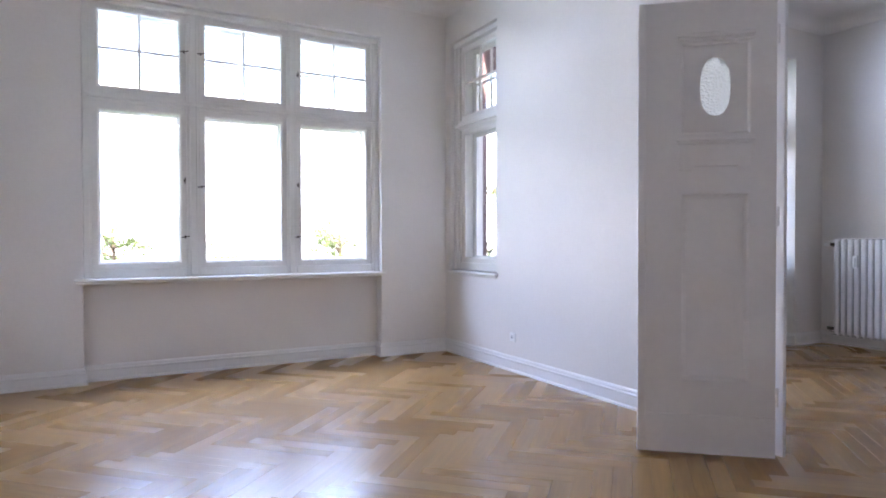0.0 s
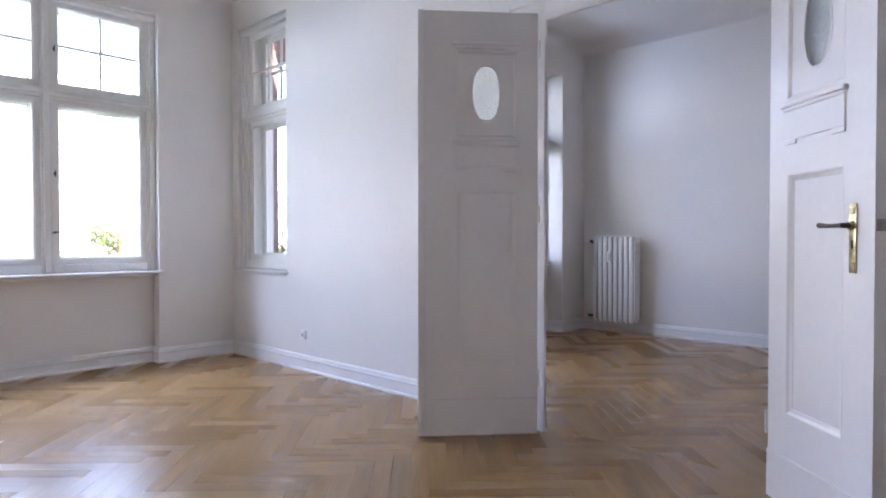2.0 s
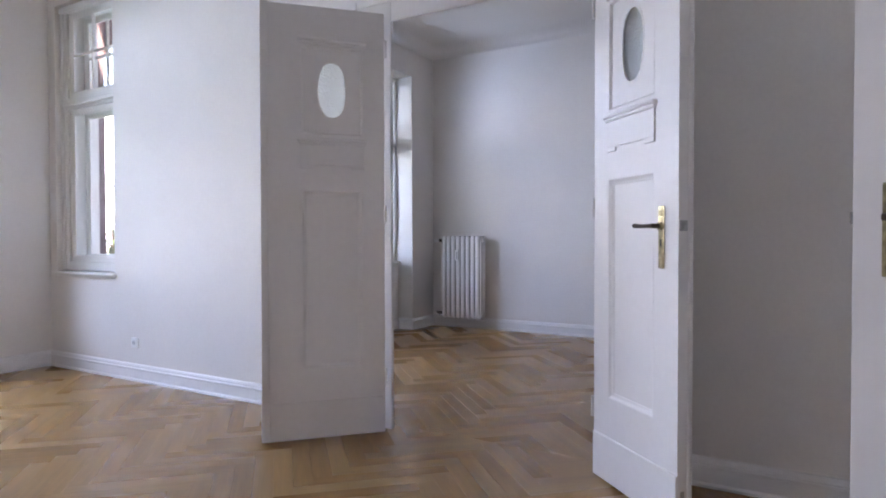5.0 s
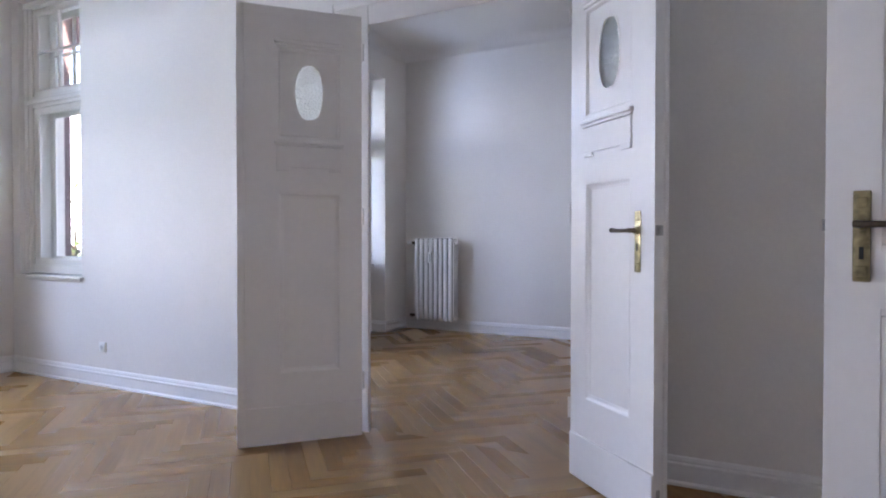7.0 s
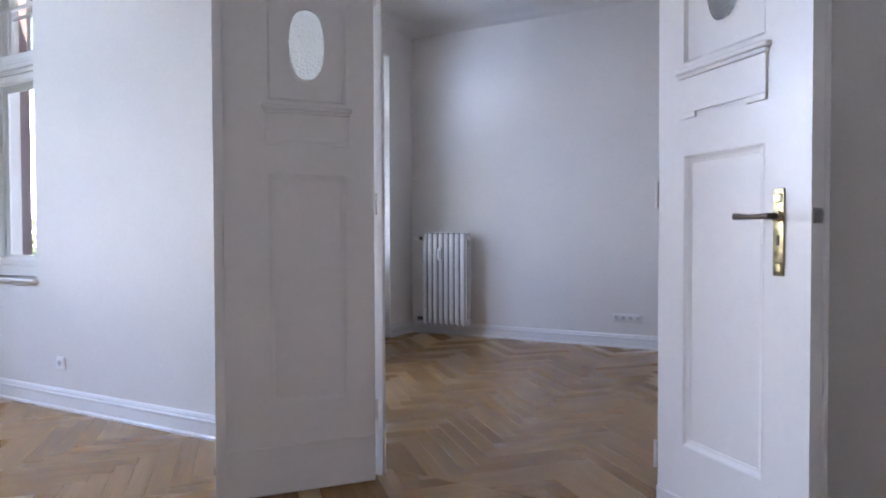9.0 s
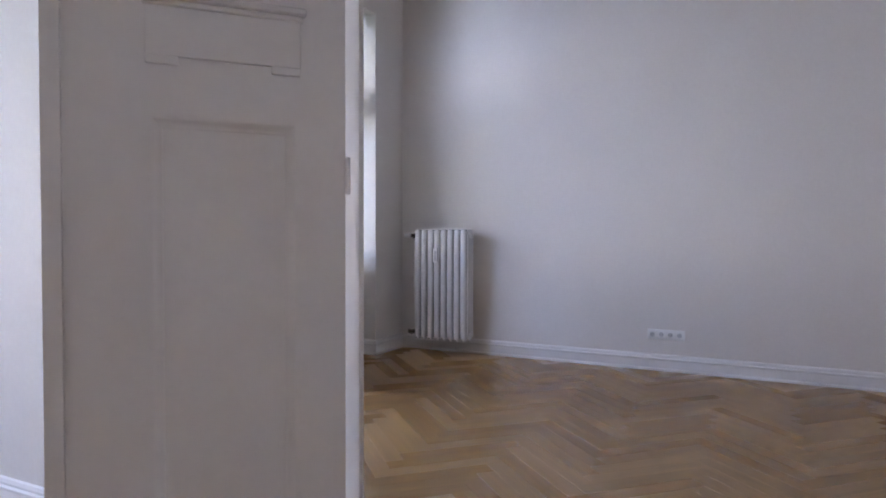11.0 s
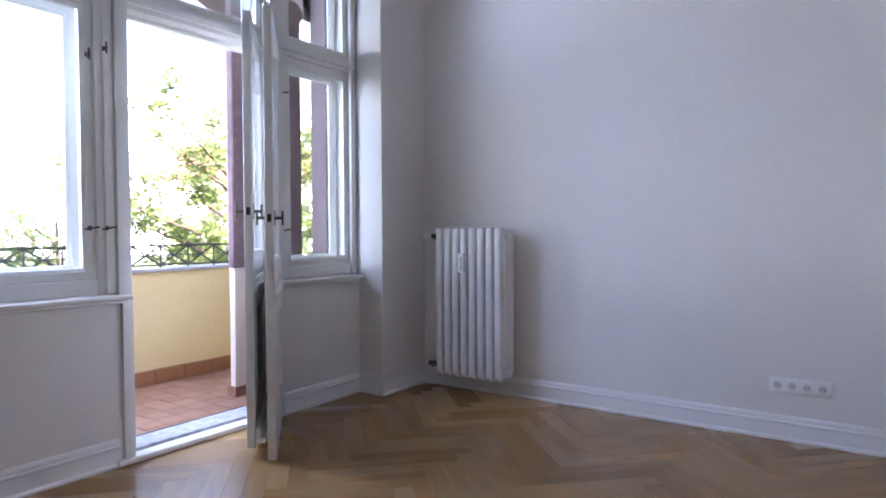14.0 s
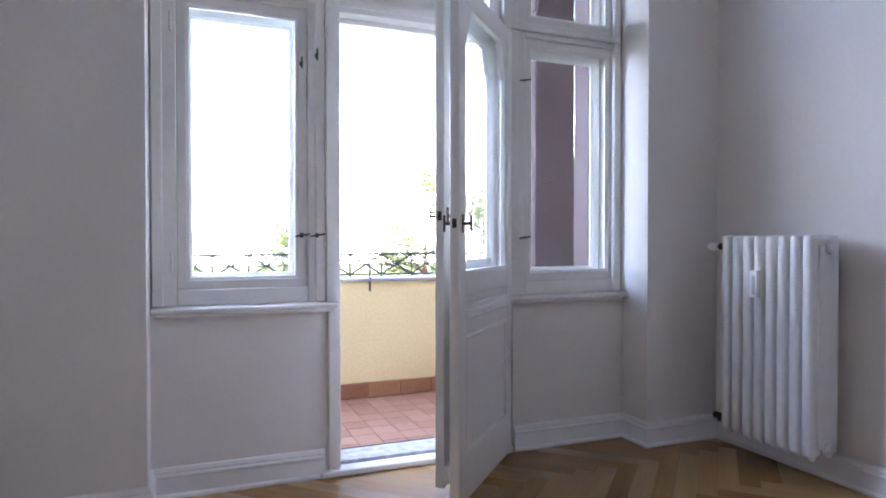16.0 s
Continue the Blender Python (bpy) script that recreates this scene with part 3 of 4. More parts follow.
def casement_window(name, m, cols, u0, u1, z0, zt0, zt1, z1, label, muntin=0.5, deep=0.15, bars=0.05, upper_muntin=True):
    """A double (box) window: outer frame, mullions between the columns of sashes, a transom, inner and outer sashes.
    Local x is the width, y points outdoors, y=0 is the frame's inner face."""
    wdw = empty(name, m, label, "window", kind="structure")
    bm = bmesh.new()
    D = deep + 0.06
    box(bm, u0, cols[0][0], 0, D, z0, z1, 0.004)
    box(bm, cols[-1][1], u1, 0, D, z0, z1, 0.004)
    for a, b in zip(cols, cols[1:]):
        box(bm, a[1], b[0], 0, D, z0, z1, 0.004)
        box(bm, (a[1] + b[0]) / 2 - 0.028, (a[1] + b[0]) / 2 + 0.028, -0.016, 0.014, z0 + 0.01, z1 - 0.01, 0.006)
    for a, b in cols:
        box(bm, a, b, 0.002, D - 0.002, z0, z0 + 0.075, 0.004)
        box(bm, a, b, 0.002, D - 0.002, zt0, zt1, 0.004)
        box(bm, a, b, 0.002, D - 0.002, z1 - 0.06, z1, 0.004)
    box(bm, u0 + 0.002, u1 - 0.002, -0.020, 0.014, zt0 + 0.03, zt1 - 0.03, 0.006)
    box(bm, u0, u1, -0.022, 0.014, z1 - 0.055, z1 - 0.002, 0.006)
    box(bm, u0, u0 + 0.05, -0.014, 0.014, z0, z1 - 0.056, 0.005)
    box(bm, u1 - 0.05, u1, -0.014, 0.014, z0, z1 - 0.056, 0.005)
    finish(bm, "frame", WINP, wdw, True)
    for a, b in cols:
        for y in (0.018, deep):
            grow = 0.0 if y < 0.1 else 0.012
            sash(wdw, a + grow, b - grow, z0 + 0.075 + grow, zt0 - grow, y, bars)
            sash(wdw, a + grow, b - grow, zt1 + grow, z1 - 0.06 - grow, y, bars, muntin=muntin if upper_muntin else None)
    return wdw


W1 = casement_window("window_1", pose(0, YW + 0.075, 0), [(-0.005, 0.735), (0.845, 1.635), (1.725, 2.500)], -0.072, 2.572, 0.87, 2.355, 2.445, 3.247,
                     "wide white wooden box window with six sashes")
for u, z, up in ((0.72, 2.86, 0), (0.86, 2.86, 0), (0.86, 1.67, 0), (0.72, 1.22, 0), (1.74, 1.22, 0), (1.74, 1.72, 1), (1.74, 2.78, 1), (0.72, 1.72, 1)):
    turn_handle(W1, u, 0.016, z, bool(up))
W2 = casement_window("window_2", Matrix.Translation((X1 + 0.055, 5.85, 0)) @ pose(0, 0, 0, 0, 0, -90), [(0.10, 0.80)], 0.003, 0.880, 0.88, 2.33, 2.43, 3.255,
                     "narrow white wooden box window in a deep recess")
turn_handle(W2, 0.79, 0.016, 1.3)
W3 = casement_window("window_3", pose(0, YN + 0.03, 0), [(4.418, 5.014)], 4.310, 5.098, 0.862, 2.30, 2.385, 3.195, "white wooden box window beside the balcony door", upper_muntin=False)
W4 = casement_window("window_4", pose(0, YN + 0.03, 0), [(6.222, 6.836)], 6.120, 6.864, 0.862, 2.30, 2.385, 3.195, "white wooden box window beside the balcony door", upper_muntin=False)
for u, z, up in ((4.985, 2.03, 1), (5.055, 2.07, 1), (4.985, 1.19, 0), (5.055, 1.19, 0)):
    turn_handle(W3, u, 0.016 if u < 5.04 else -0.012, z, bool(up))
for z in (2.06, 1.18):
    turn_handle(W4, 6.222, 0.016, z, False)
hinges(W3, 4.395, 0.0, (1.02, 2.12))
hinges(W4, 6.838, 0.0, (1.02, 1.95))


def sill(name, x0, x1, y0, y1, z, m=None):
    bm = bmesh.new()
    box(bm, x0, x1, y0, y1, z - 0.026, z, 0.009, 3)
    box(bm, x0 + 0.02, x1 - 0.02, y0 + 0.018, y1, z - 0.042, z - 0.024, 0.004)
    o = finish(bm, name, WINP, None, True, m)
    return tagged(o, "white lacquered wooden window sill with rounded nose", "window sill", kind="structure")


sill("sill_1", -0.135, 2.600, YW - 0.042, YW + 0.20, 0.868)
sill("sill_2", -5.88, -4.945, X1 - 0.035, X1 + 0.26, 0.868, pose(0, 0, 0, 0, 0, 90) @ Matrix.Diagonal((-1, -1, 1, 1)))
sill("sill_3", 4.307, 5.150, YN - 0.048, YN + 0.10, 0.858)
sill("sill_4", 6.085, 6.867, YN - 0.048, YN + 0.10, 0.858)

# ---- balcony doorway ----
BF = empty("door_1", pose(0, 0, 0), "white wooden frame of the balcony door with fanlight", "door frame", kind="structure")
yf = YN + 0.03
boxes("frame", WINP, [
    (5.100, 5.168, yf - 0.030, yf + 0.215, 0.0, 3.195), (6.075, 6.118, yf - 0.030, yf + 0.215, 0.0, 3.195),
    (5.169, 6.074, yf - 0.010, yf + 0.210, 2.300, 2.385), (5.169, 6.074, yf - 0.026, yf - 0.011, 2.325, 2.365),
    (5.169, 6.074, yf, yf + 0.21, 3.135, 3.195),
    (5.168, 5.190, yf + 0.07, yf + 0.10, 0.05, 2.30), (6.053, 6.075, yf + 0.07, yf + 0.10, 0.05, 2.30), (5.190, 6.053, yf + 0.07, yf + 0.10, 2.275, 2.30),
    (5.105, 5.160, yf - 0.052, yf - 0.030, 0.0, 0.83), (6.082, 6.116, yf - 0.046, yf - 0.030, 0.0, 0.83),
], BF, 0.005, segments=2)
boxes("threshold", WINP, [(5.06, 6.118, yf - 0.075, yf + 0.012, 0.0, 0.032)], BF, 0.009, segments=3)
tagged(boxes("weather_bar", WORN, [(5.169, 6.074, yf + 0.022, yf + 0.125, 0.0, 0.046), (5.169, 6.074, yf + 0.137, yf + 0.236, 0.0, 0.034)], BF, 0.008, segments=2), "worn grey painted weather bar")
boxes("gap", DARK, [(5.170, 6.073, yf + 0.004, yf + 0.232, 0.0, 0.018)], BF)
boxes("weather_strip", DARK, [(5.175, 6.07, yf + 0.241, yf + 0.262, -0.02, 0.030)], BF, 0.003)
for y in (yf + 0.018, yf + 0.15):
    sash(BF, 5.172, 6.072, 2.388, 3.132, y, 0.05)


def glazed_leaf(name, m, w, h, label, group, drip):
    """A balcony door leaf: glass over two panels, with mouldings, a turning handle and a drip board."""
    d = empty(name, m, label, "balcony door", group)
    T, b = 0.044, 0.085
    bm = bmesh.new()
    box(bm, 0, b, 0, T, 0, h, 0.004), box(bm, w - b, w, 0, T, 0, h, 0.004)
    for a, c in ((0.0, 0.20), (0.725, 0.86), (0.90, 1.0), (h - 0.085, h)):
        box(bm, b, w - b, 0.001, T - 0.001, a, c, 0.004)
    box(bm, b, w - b, 0.014, T - 0.014, 0.20, 0.725)
    box(bm, b, w - b, 0.010, T - 0.010, 0.85, 0.91)
    for ys in ((-0.004, 0.021), (T - 0.021, T + 0.004)):
        frame_strip(bm, b - 0.006, w - b + 0.006, 0.194, 0.731, *ys, 0.024, 0.006)
    for ys in ((-0.012, 0.012), (T - 0.012, T + 0.012)):
        box(bm, b + 0.0, w - b - 0.0, *ys, 0.795, 0.835, 0.008)
    frame_strip(bm, b - 0.003, w - b + 0.003, 0.997, h - 0.082, 0.006, T - 0.006, 0.014, 0.004)
    # slanted upper corners of the glass
    for u, s in ((b, 1), (w - b, -1)):
        tri = [(u, h - 0.30), (u, h - 0.085), (u + s * 0.10, h - 0.085)]
        va = [bm.verts.new((p, 0.006, q)) for p, q in tri]
        vb = [bm.verts.new((p, T - 0.006, q)) for p, q in tri]
        bm.faces.new(va), bm.faces.new(vb)
        for i in range(3):
            bm.faces.new((va[i], va[(i + 1) % 3], vb[(i + 1) % 3], vb[i]))
    finish(bm, "body", WINP, d, True)
    g = boxes("pane", GLASS, [(b + 0.004, w - b - 0.004, T / 2 - 0.002, T / 2 + 0.002, 1.005, h - 0.09)], d)
    g.visible_shadow = False
    bm = bmesh.new()
    for out, y in ((-1, 0.0), (1, T)):
        rod(bm, (w - 0.04, y, 1.215), (w - 0.04, y + out * 0.042, 1.215), 0.008, 12)
        rod(bm, (w - 0.04, y + out * 0.040, 1.215 - 0.036), (w - 0.04, y + out * 0.040, 1.215 + 0.036), 0.0055, 12)
        ys = sorted((y, y + out * 0.004))
        box(bm, w - 0.054, w - 0.026, *ys, 1.175, 1.255, 0.002)
    finish(bm, "handle", BRONZE, d, True)
    boxes("lock_plate", BRONZE, [(w, w + 0.002, 0.012, T - 0.012, 1.195, 1.235)], d)
    if drip:
        bm = bmesh.new()
        box(bm, 0.05, w - 0.005, T - 0.002, T + 0.050, 0.02, 0.050, 0.008, 2)
        box(bm, 0.05, w - 0.005, T - 0.002, T + 0.024, 0.048, 0.10, 0.008, 2)
        finish(bm, "drip_board", WINP, d, True)
    return d


glazed_leaf("balcony_door", along(6.062, 4.512, 5.500, 3.915, 0.022), 0.820, 2.265, "white glazed balcony door leaf with lower panel, standing open", "balcony door leaves", False)
glazed_leaf("balcony_door", along(6.048, 4.655, 5.535, 4.110, 0.058), 0.815, 2.225, "white glazed outer balcony door leaf, standing open", "balcony door leaves", True)

# ---- radiators ----


def radiator(name, m, sections, label, group):
    """A cast radiator: local x runs along the wall, y=0 is the wall, the front faces -y."""
    r = empty(name, m, label, "radiator", group)
    P, Z0, Z1 = 0.069, 0.140, 1.192
    bm = bmesh.new()
    for y0, y1 in ((-0.335, -0.252), (-0.222, -0.142)):
        box(bm, -0.0255, 0.0255, y0, y1, Z0 + 0.012, Z1 - 0.002, 0.0245, 5)
    box(bm, -0.012, 0.012, -0.256, -0.218, Z0 + 0.06, Z1 - 0.06, 0.004)
    box(bm, -P / 2, P / 2, -0.288, -0.160, Z0 + 0.05, Z1 - 0.05, 0.004)
    for z0, z1 in ((Z1 - 0.095, Z1 - 0.012), (Z0 + 0.022, Z0 + 0.10)):
        box(bm, -0.026, 0.026, -0.27, -0.18, z0, z1, 0.018, 3)
    for z in (Z1 - 0.062, Z0 + 0.055):
        for y in (-0.226,):
            rod(bm, (-P / 2, y, z), (P / 2, y, z), 0.036, 20)
    for y in (-0.294, -0.182):
        rod(bm, (0, y, Z0 - 0.006), (0, y, Z0 + 0.03), 0.014, 14, 0.026)
    first = finish(bm, "section", ENAMEL, r, True)
    for i in range(sections):
        o = first if i == 0 else new("section", first.data)
        o.parent = r
        o.matrix_basis = pose(P * (i + 0.5), 0, 0)
    W = P * sections
    for z in (Z1 - 0.062, Z0 + 0.055):
        for u, s in ((0, -1), (W, 1)):
            bm = bmesh.new()
            rod(bm, (u, -0.226, z), (u + s * 0.012, -0.226, z), 0.030, 6)
            rod(bm, (u + s * 0.010, -0.226, z), (u + s * 0.020, -0.226, z), 0.014, 6)
            finish(bm, "plug", ENAMEL, r, True)
    for u in (0.12, W - 0.12):
        for z in (Z0 + 0.14, Z1 - 0.14):
            boxes("bracket", ENAMEL, [(u - 0.012, u + 0.012, -0.215, -0.083, z - 0.010, z + 0.010)], r, 0.003)
    zt, zb = Z1 - 0.062, Z0 + 0.055
    for z, e, f in ((zt, 0.058, 0.040), (zb, 0.088, 0.070)):
        bm = bmesh.new()
        rod(bm, (-0.018, -0.272, z), (-e, -0.272, z), 0.019, 10)
        rod(bm, (-f, -0.272, z), (-f, -0.083, z), 0.010, 10)
        rod(bm, (-f + 0.012, -0.272, z), (-f + 0.012, -0.272, z - 0.028), 0.009, 8)
        finish(bm, "valve", BRONZE, r, True)
    bm = bmesh.new()
    rod(bm, (-0.056, -0.272, zt), (-0.075, -0.272, zt), 0.017, 16)
    for a in range(10):
        c, s = math.cos(a * 0.628) * 0.017, math.sin(a * 0.628) * 0.017
        rod(bm, (-0.072, -0.272 + c, zt + s), (-0.128, -0.272 + c * 0.85, zt + s * 0.85), 0.006, 8)
    rod(bm, (-0.070, -0.272, zt), (-0.130, -0.272, zt), 0.017, 16)
    finish(bm, "thermostat_knob", PLASTIC, r, True)
    bm = bmesh.new()
    u = P * 3.5
    box(bm, u - 0.022, u + 0.022, -0.362, -0.330, Z1 - 0.315, Z1 - 0.180, 0.004, 2)
    finish(bm, "heat_meter", PLASTIC, r, True)
    boxes("meter_scale", GREYP, [(u - 0.003, u + 0.014, -0.364, -0.361, Z1 - 0.300, Z1 - 0.205)], r)
    return r


RAD = radiator("radiator", pose(X2 + 0.085, 4.05, 0, 0, 0, -90), 8, "white enamelled cast-iron column radiator on the wall", "radiators")
copy_thing(RAD, pose(X0 - 0.085, 4.12, 0, 0, 0, 90))

# ---- sockets ----


def socket_row(name, m, n, label):
    """Socket outlets in one frame; local x along the wall, the front faces -y."""
    s = empty(name, m, label, "socket")
    w = 0.081 + 0.0725 * (n - 1)
    boxes("plate", PLASTIC, [(-w / 2, w / 2, -0.013, 0.0, -0.0405, 0.0405)], s, 0.003, segments=2)
    for i in range(n):
        u = (i - (n - 1) / 2) * 0.0725
        bm = bmesh.new()
        box(bm, u - 0.028, u + 0.028, -0.016, -0.012, -0.028, 0.028, 0.002)
        rod(bm, (u, -0.0155, 0), (u, -0.0175, 0), 0.024, 24)
        finish(bm, "insert", PLASTIC, s, True)
        bm = bmesh.new()
        rod(bm, (u, -0.0170, 0), (u, -0.0180, 0), 0.0195, 24)
        finish(bm, "recess", GREYP, s, True)
        bm = bmesh.new()
        for du in (-0.0095, 0.0095):
            rod(bm, (u + du, -0.0178, 0), (u + du, -0.0186, 0), 0.0028, 10)
        finish(bm, "pin_holes", DARK, s)
    return s


socket_row("socket_row", pose(X2, 1.766, 0.306, 0, 0, -90), 4, "white four-gang wall socket above the skirting board")
socket_row("wall_socket", pose(X1, 4.698, 0.311, 0, 0, -90), 1, "white single wall socket above the skirting board")

# ---- loggia and balcony ----
ZB = -0.05


def arch_wall(name, material, along_x, u0, u1, d0, d1, spring, rise, top, label):
    """The wall over an elliptical arch between u0 and u1."""
    bm, n = bmesh.new(), 32
    cu, a = (u0 + u1) / 2, (u1 - u0) / 2
    rows = []
    for d in (d0, d1):
        lo = [(cu - a * math.cos(math.pi * i / n), spring + rise * math.sin(math.pi * i / n)) for i in range(n + 1)]
        rows.append(([bm.verts.new((u, d, z) if along_x else (d, u, z)) for u, z in lo], [bm.verts.new((u, d, top) if along_x else (d, u, top)) for u, z in lo]))
    (la, ta), (lb, tb) = rows
    for i in range(n):
        bm.faces.new((la[i], la[i + 1], ta[i + 1], ta[i]))
        bm.faces.new((lb[i], tb[i], tb[i + 1], lb[i + 1]))
        bm.faces.new((la[i], lb[i], lb[i + 1], la[i + 1]))
    return tagged(finish(bm, name, material), label, "arch", kind="structure")


arch_wall("arch_front", STONE, True, 4.00, 7.16, 6.19, 6.46, 3.02, 0.36, 4.4, "brown sandstone arch over the balcony front")
arch_wall("arch_side", STONE, False, 4.937, 5.299, 6.72, 6.99, 2.72, 0.18, 4.4, "brown sandstone arch at the side of the loggia")


def pier(name, x0, x1, y0, y1, material, z0=ZB, plinth=True):
    p = empty(name, pose(0, 0, 0), "brown sandstone pier with a cream plastered foot", "pier", kind="structure")
    if plinth:
        boxes("foot", CREAM, [(x0 + 0.004, x1 - 0.004, y0 + 0.004, y1 - 0.004, z0, 0.90)], p, 0.006)
        boxes("skirt_tile", TERRA, [(x0 - 0.012, x1 + 0.012, y0 - 0.012, y1 + 0.012, z0, 0.03)], p, 0.004)
    rows, z = [], 0.902 if plinth else z0
    while z < 4.3:
        rows.append((x0, x1, y0, y1, z, min(z + 1.86, 4.4)))
        z += 1.863
    boxes("stone", material, rows, p, 0.008)
    return p


pier("pier_near", 6.36, 6.55, 5.30, 5.37, STONE)
pier("pier_side", 6.71, 7.03, 5.30, 5.50, STONE)
pier("pier_front", 7.162, 7.45, 6.19, 6.46, PINK, 0.88, False)
pier("pier_corner", 3.73, 4.00, 6.19, 6.46, STONE, 0.88, False)
tagged(boxes("loggia_ceiling", CREAM, [(3.73, 7.6, 4.94, 6.46, 4.0, 4.4)]), "cream plastered loggia ceiling", "ceiling", kind="structure")
tagged(boxes("parapet_front", STUCCO, [(3.73, 7.45, 6.20, 6.42, -0.40, 0.845)], bevel=0.004), "yellow stuccoed balcony parapet", "parapet", kind="structure")
tagged(boxes("parapet_side", STUCCO, [(7.22, 7.45, 4.94, 6.195, -0.40, 0.845)], bevel=0.004), "yellow stuccoed balcony parapet", "parapet", kind="structure")
tagged(boxes("coping", COPING, [(3.73, 7.16, 6.175, 6.45, 0.846, 0.872)], bevel=0.005), "grey zinc coping on the balcony parapet", "coping", kind="structure")
FLOOR_B = tagged(boxes("balcony_floor", GROUT, [(3.73, 7.45, 4.81, 6.2, ZB - 0.30, ZB - 0.006)]), "terracotta tiled balcony floor", "floor", kind="structure")


def railing():
    r = empty("railing", pose(0, 0, 0), "dark iron railing with crossed bars on the parapet", "railing", kind="structure")
    y, z0, z1, zm = 6.30, 0.895, 1.060, 0.975
    x0, x1, n = 4.11, 7.15, 12
    bm = bmesh.new()
    box(bm, x0, x1, y - 0.010, y + 0.010, z1 - 0.012, z1 + 0.006, 0.003)
    box(bm, x0, x1, y - 0.008, y + 0.008, z0 - 0.006, z0 + 0.008, 0.003)
    rod(bm, (x0, y, zm), (x1, y, zm), 0.005, 8)
    finish(bm, "rail", IRON, r, True)
    p = (x1 - x0) / n
    for i in range(n + 1):
        bm = bmesh.new()
        box(bm, x0 + p * i - 0.007, x0 + p * i + 0.007, y - 0.007, y + 0.007, 0.870, z1, 0.002)
        finish(bm, "post", IRON, r)
    for i in range(n):
        bm = bmesh.new()
        a, b = x0 + p * i + 0.008, x0 + p * (i + 1) - 0.008
        rod(bm, (a, y - 0.004, z0 + 0.006), (b, y - 0.004, z1 - 0.010), 0.0075, 6)
        rod(bm, (a, y + 0.004, z1 - 0.010), (b, y + 0.004, z0 + 0.006), 0.0075, 6)
        finish(bm, "cross", IRON, r)
    return r


railing()


def hook(name, x):
    bm = bmesh.new()
    rod(bm, (x, 6.19, 0.985), (x, 6.19, 0.77), 0.008, 8)
    rod(bm, (x, 6.19, 0.98), (x, 6.30, 0.98), 0.007, 8)
    rod(bm, (x, 6.19, 0.87), (x, 6.16, 0.87), 0.006, 8)
    return tagged(finish(bm, name, IRON, None, True), "black iron flower box bracket on the parapet", "bracket", "parapet brackets")


for hx in (5.76, 7.08):
    hook("bracket", hx)

# ---- outdoors ----
tagged(boxes("ground", GRASS, [(-600, 600, 6.4, 1200, -6.0, -5.0)]), "grassy ground below the house", "ground", kind="structure")


def tree(name, x, y, base, top, spread, leaves, seed, label):
    rnd = random.Random(seed)
    t = empty(name, pose(x, y, base), label, "tree", "street trees")
    h = top - base
    bm = bmesh.new()
    rod(bm, (0, 0, 0), (0.05, 0.02, h * 0.45), 0.15, 12, 0.10)
    rod(bm, (0.05, 0.02, h * 0.45), (0.02, 0.08, h * 0.85), 0.10, 10, 0.03)
    tips = []
    for i in range(26):
        a, e = rnd.uniform(0, 6.283), rnd.uniform(0.35, 0.95)
        z0 = h * rnd.uniform(0.38, 0.8)
        ln = spread * rnd.uniform(0.55, 1.0) * (1.15 - abs(z0 / h - 0.62))
        q = (math.cos(a) * ln, math.sin(a) * ln, min(z0 + ln * e * 0.8, h * rnd.uniform(0.9, 1.0)))
        rod(bm, (0.04, 0.03, z0), q, 0.035, 6, 0.008)
        tips.append((Vector((0.04, 0.03, z0)), Vector(q)))
        for j in range(3):
            f = rnd.uniform(0.4, 0.9)
            s = Vector((0.04, 0.03, z0)).lerp(Vector(q), f)
            d = s + Vector((rnd.uniform(-1, 1), rnd.uniform(-1, 1), rnd.uniform(-0.3, 0.9))) * spread * 0.32
            rod(bm, s, d, 0.012, 5, 0.004)
            tips.append((s, d))
    finish(bm, "trunk", BARK, t, True)
    verts, faces = [], []
    for i in range(leaves):
        a, b = tips[rnd.randrange(len(tips))]
        c = a.lerp(b, rnd.uniform(0.35, 1.08)) + Vector((rnd.gauss(0, 0.13), rnd.gauss(0, 0.13), rnd.gauss(0, 0.12)))
        u = Vector((rnd.gauss(0, 1), rnd.gauss(0, 1), rnd.gauss(0, 0.6))).normalized()
        v = u.orthogonal().normalized()
        s = rnd.uniform(0.045, 0.10)
        k = len(verts)
        verts += [c - u * s, c + v * s * 0.5, c + u * s, c - v * s * 0.5]
        faces.append((k, k + 1, k + 2, k + 3))
    me = bpy.data.meshes.new("leaves")
    me.from_pydata([tuple(p) for p in verts], [], faces)
    me.materials.append(LEAF if spread > 2 else LEAF_DARK)
    o = new("leaves", me)
    o.parent = t
    tagged(o, "light green leaves", kind="stuff")
    return t


LT = "leafy green street tree in summer light"
tree("tree", 12.0, 12.8, -5.0, 4.3, 3.0, 13000, 3, LT)
tree("tree", 9.2, 14.4, -5.0, 2.5, 1.3, 1700, 5, LT)
tree("tree", 7.8, 22.0, -5.0, 2.6, 1.6, 2600, 8, LT)
tree("tree", 4.0, 24.0, -5.0, 2.4, 1.4, 2400, 12, LT)
tree("tree", 0.45, 22.0, -5.0, 2.7, 1.3, 3200, 13, LT)
tree("tree", 15.5, 17.0, -5.0, 4.2, 3.2, 5000, 21, LT)


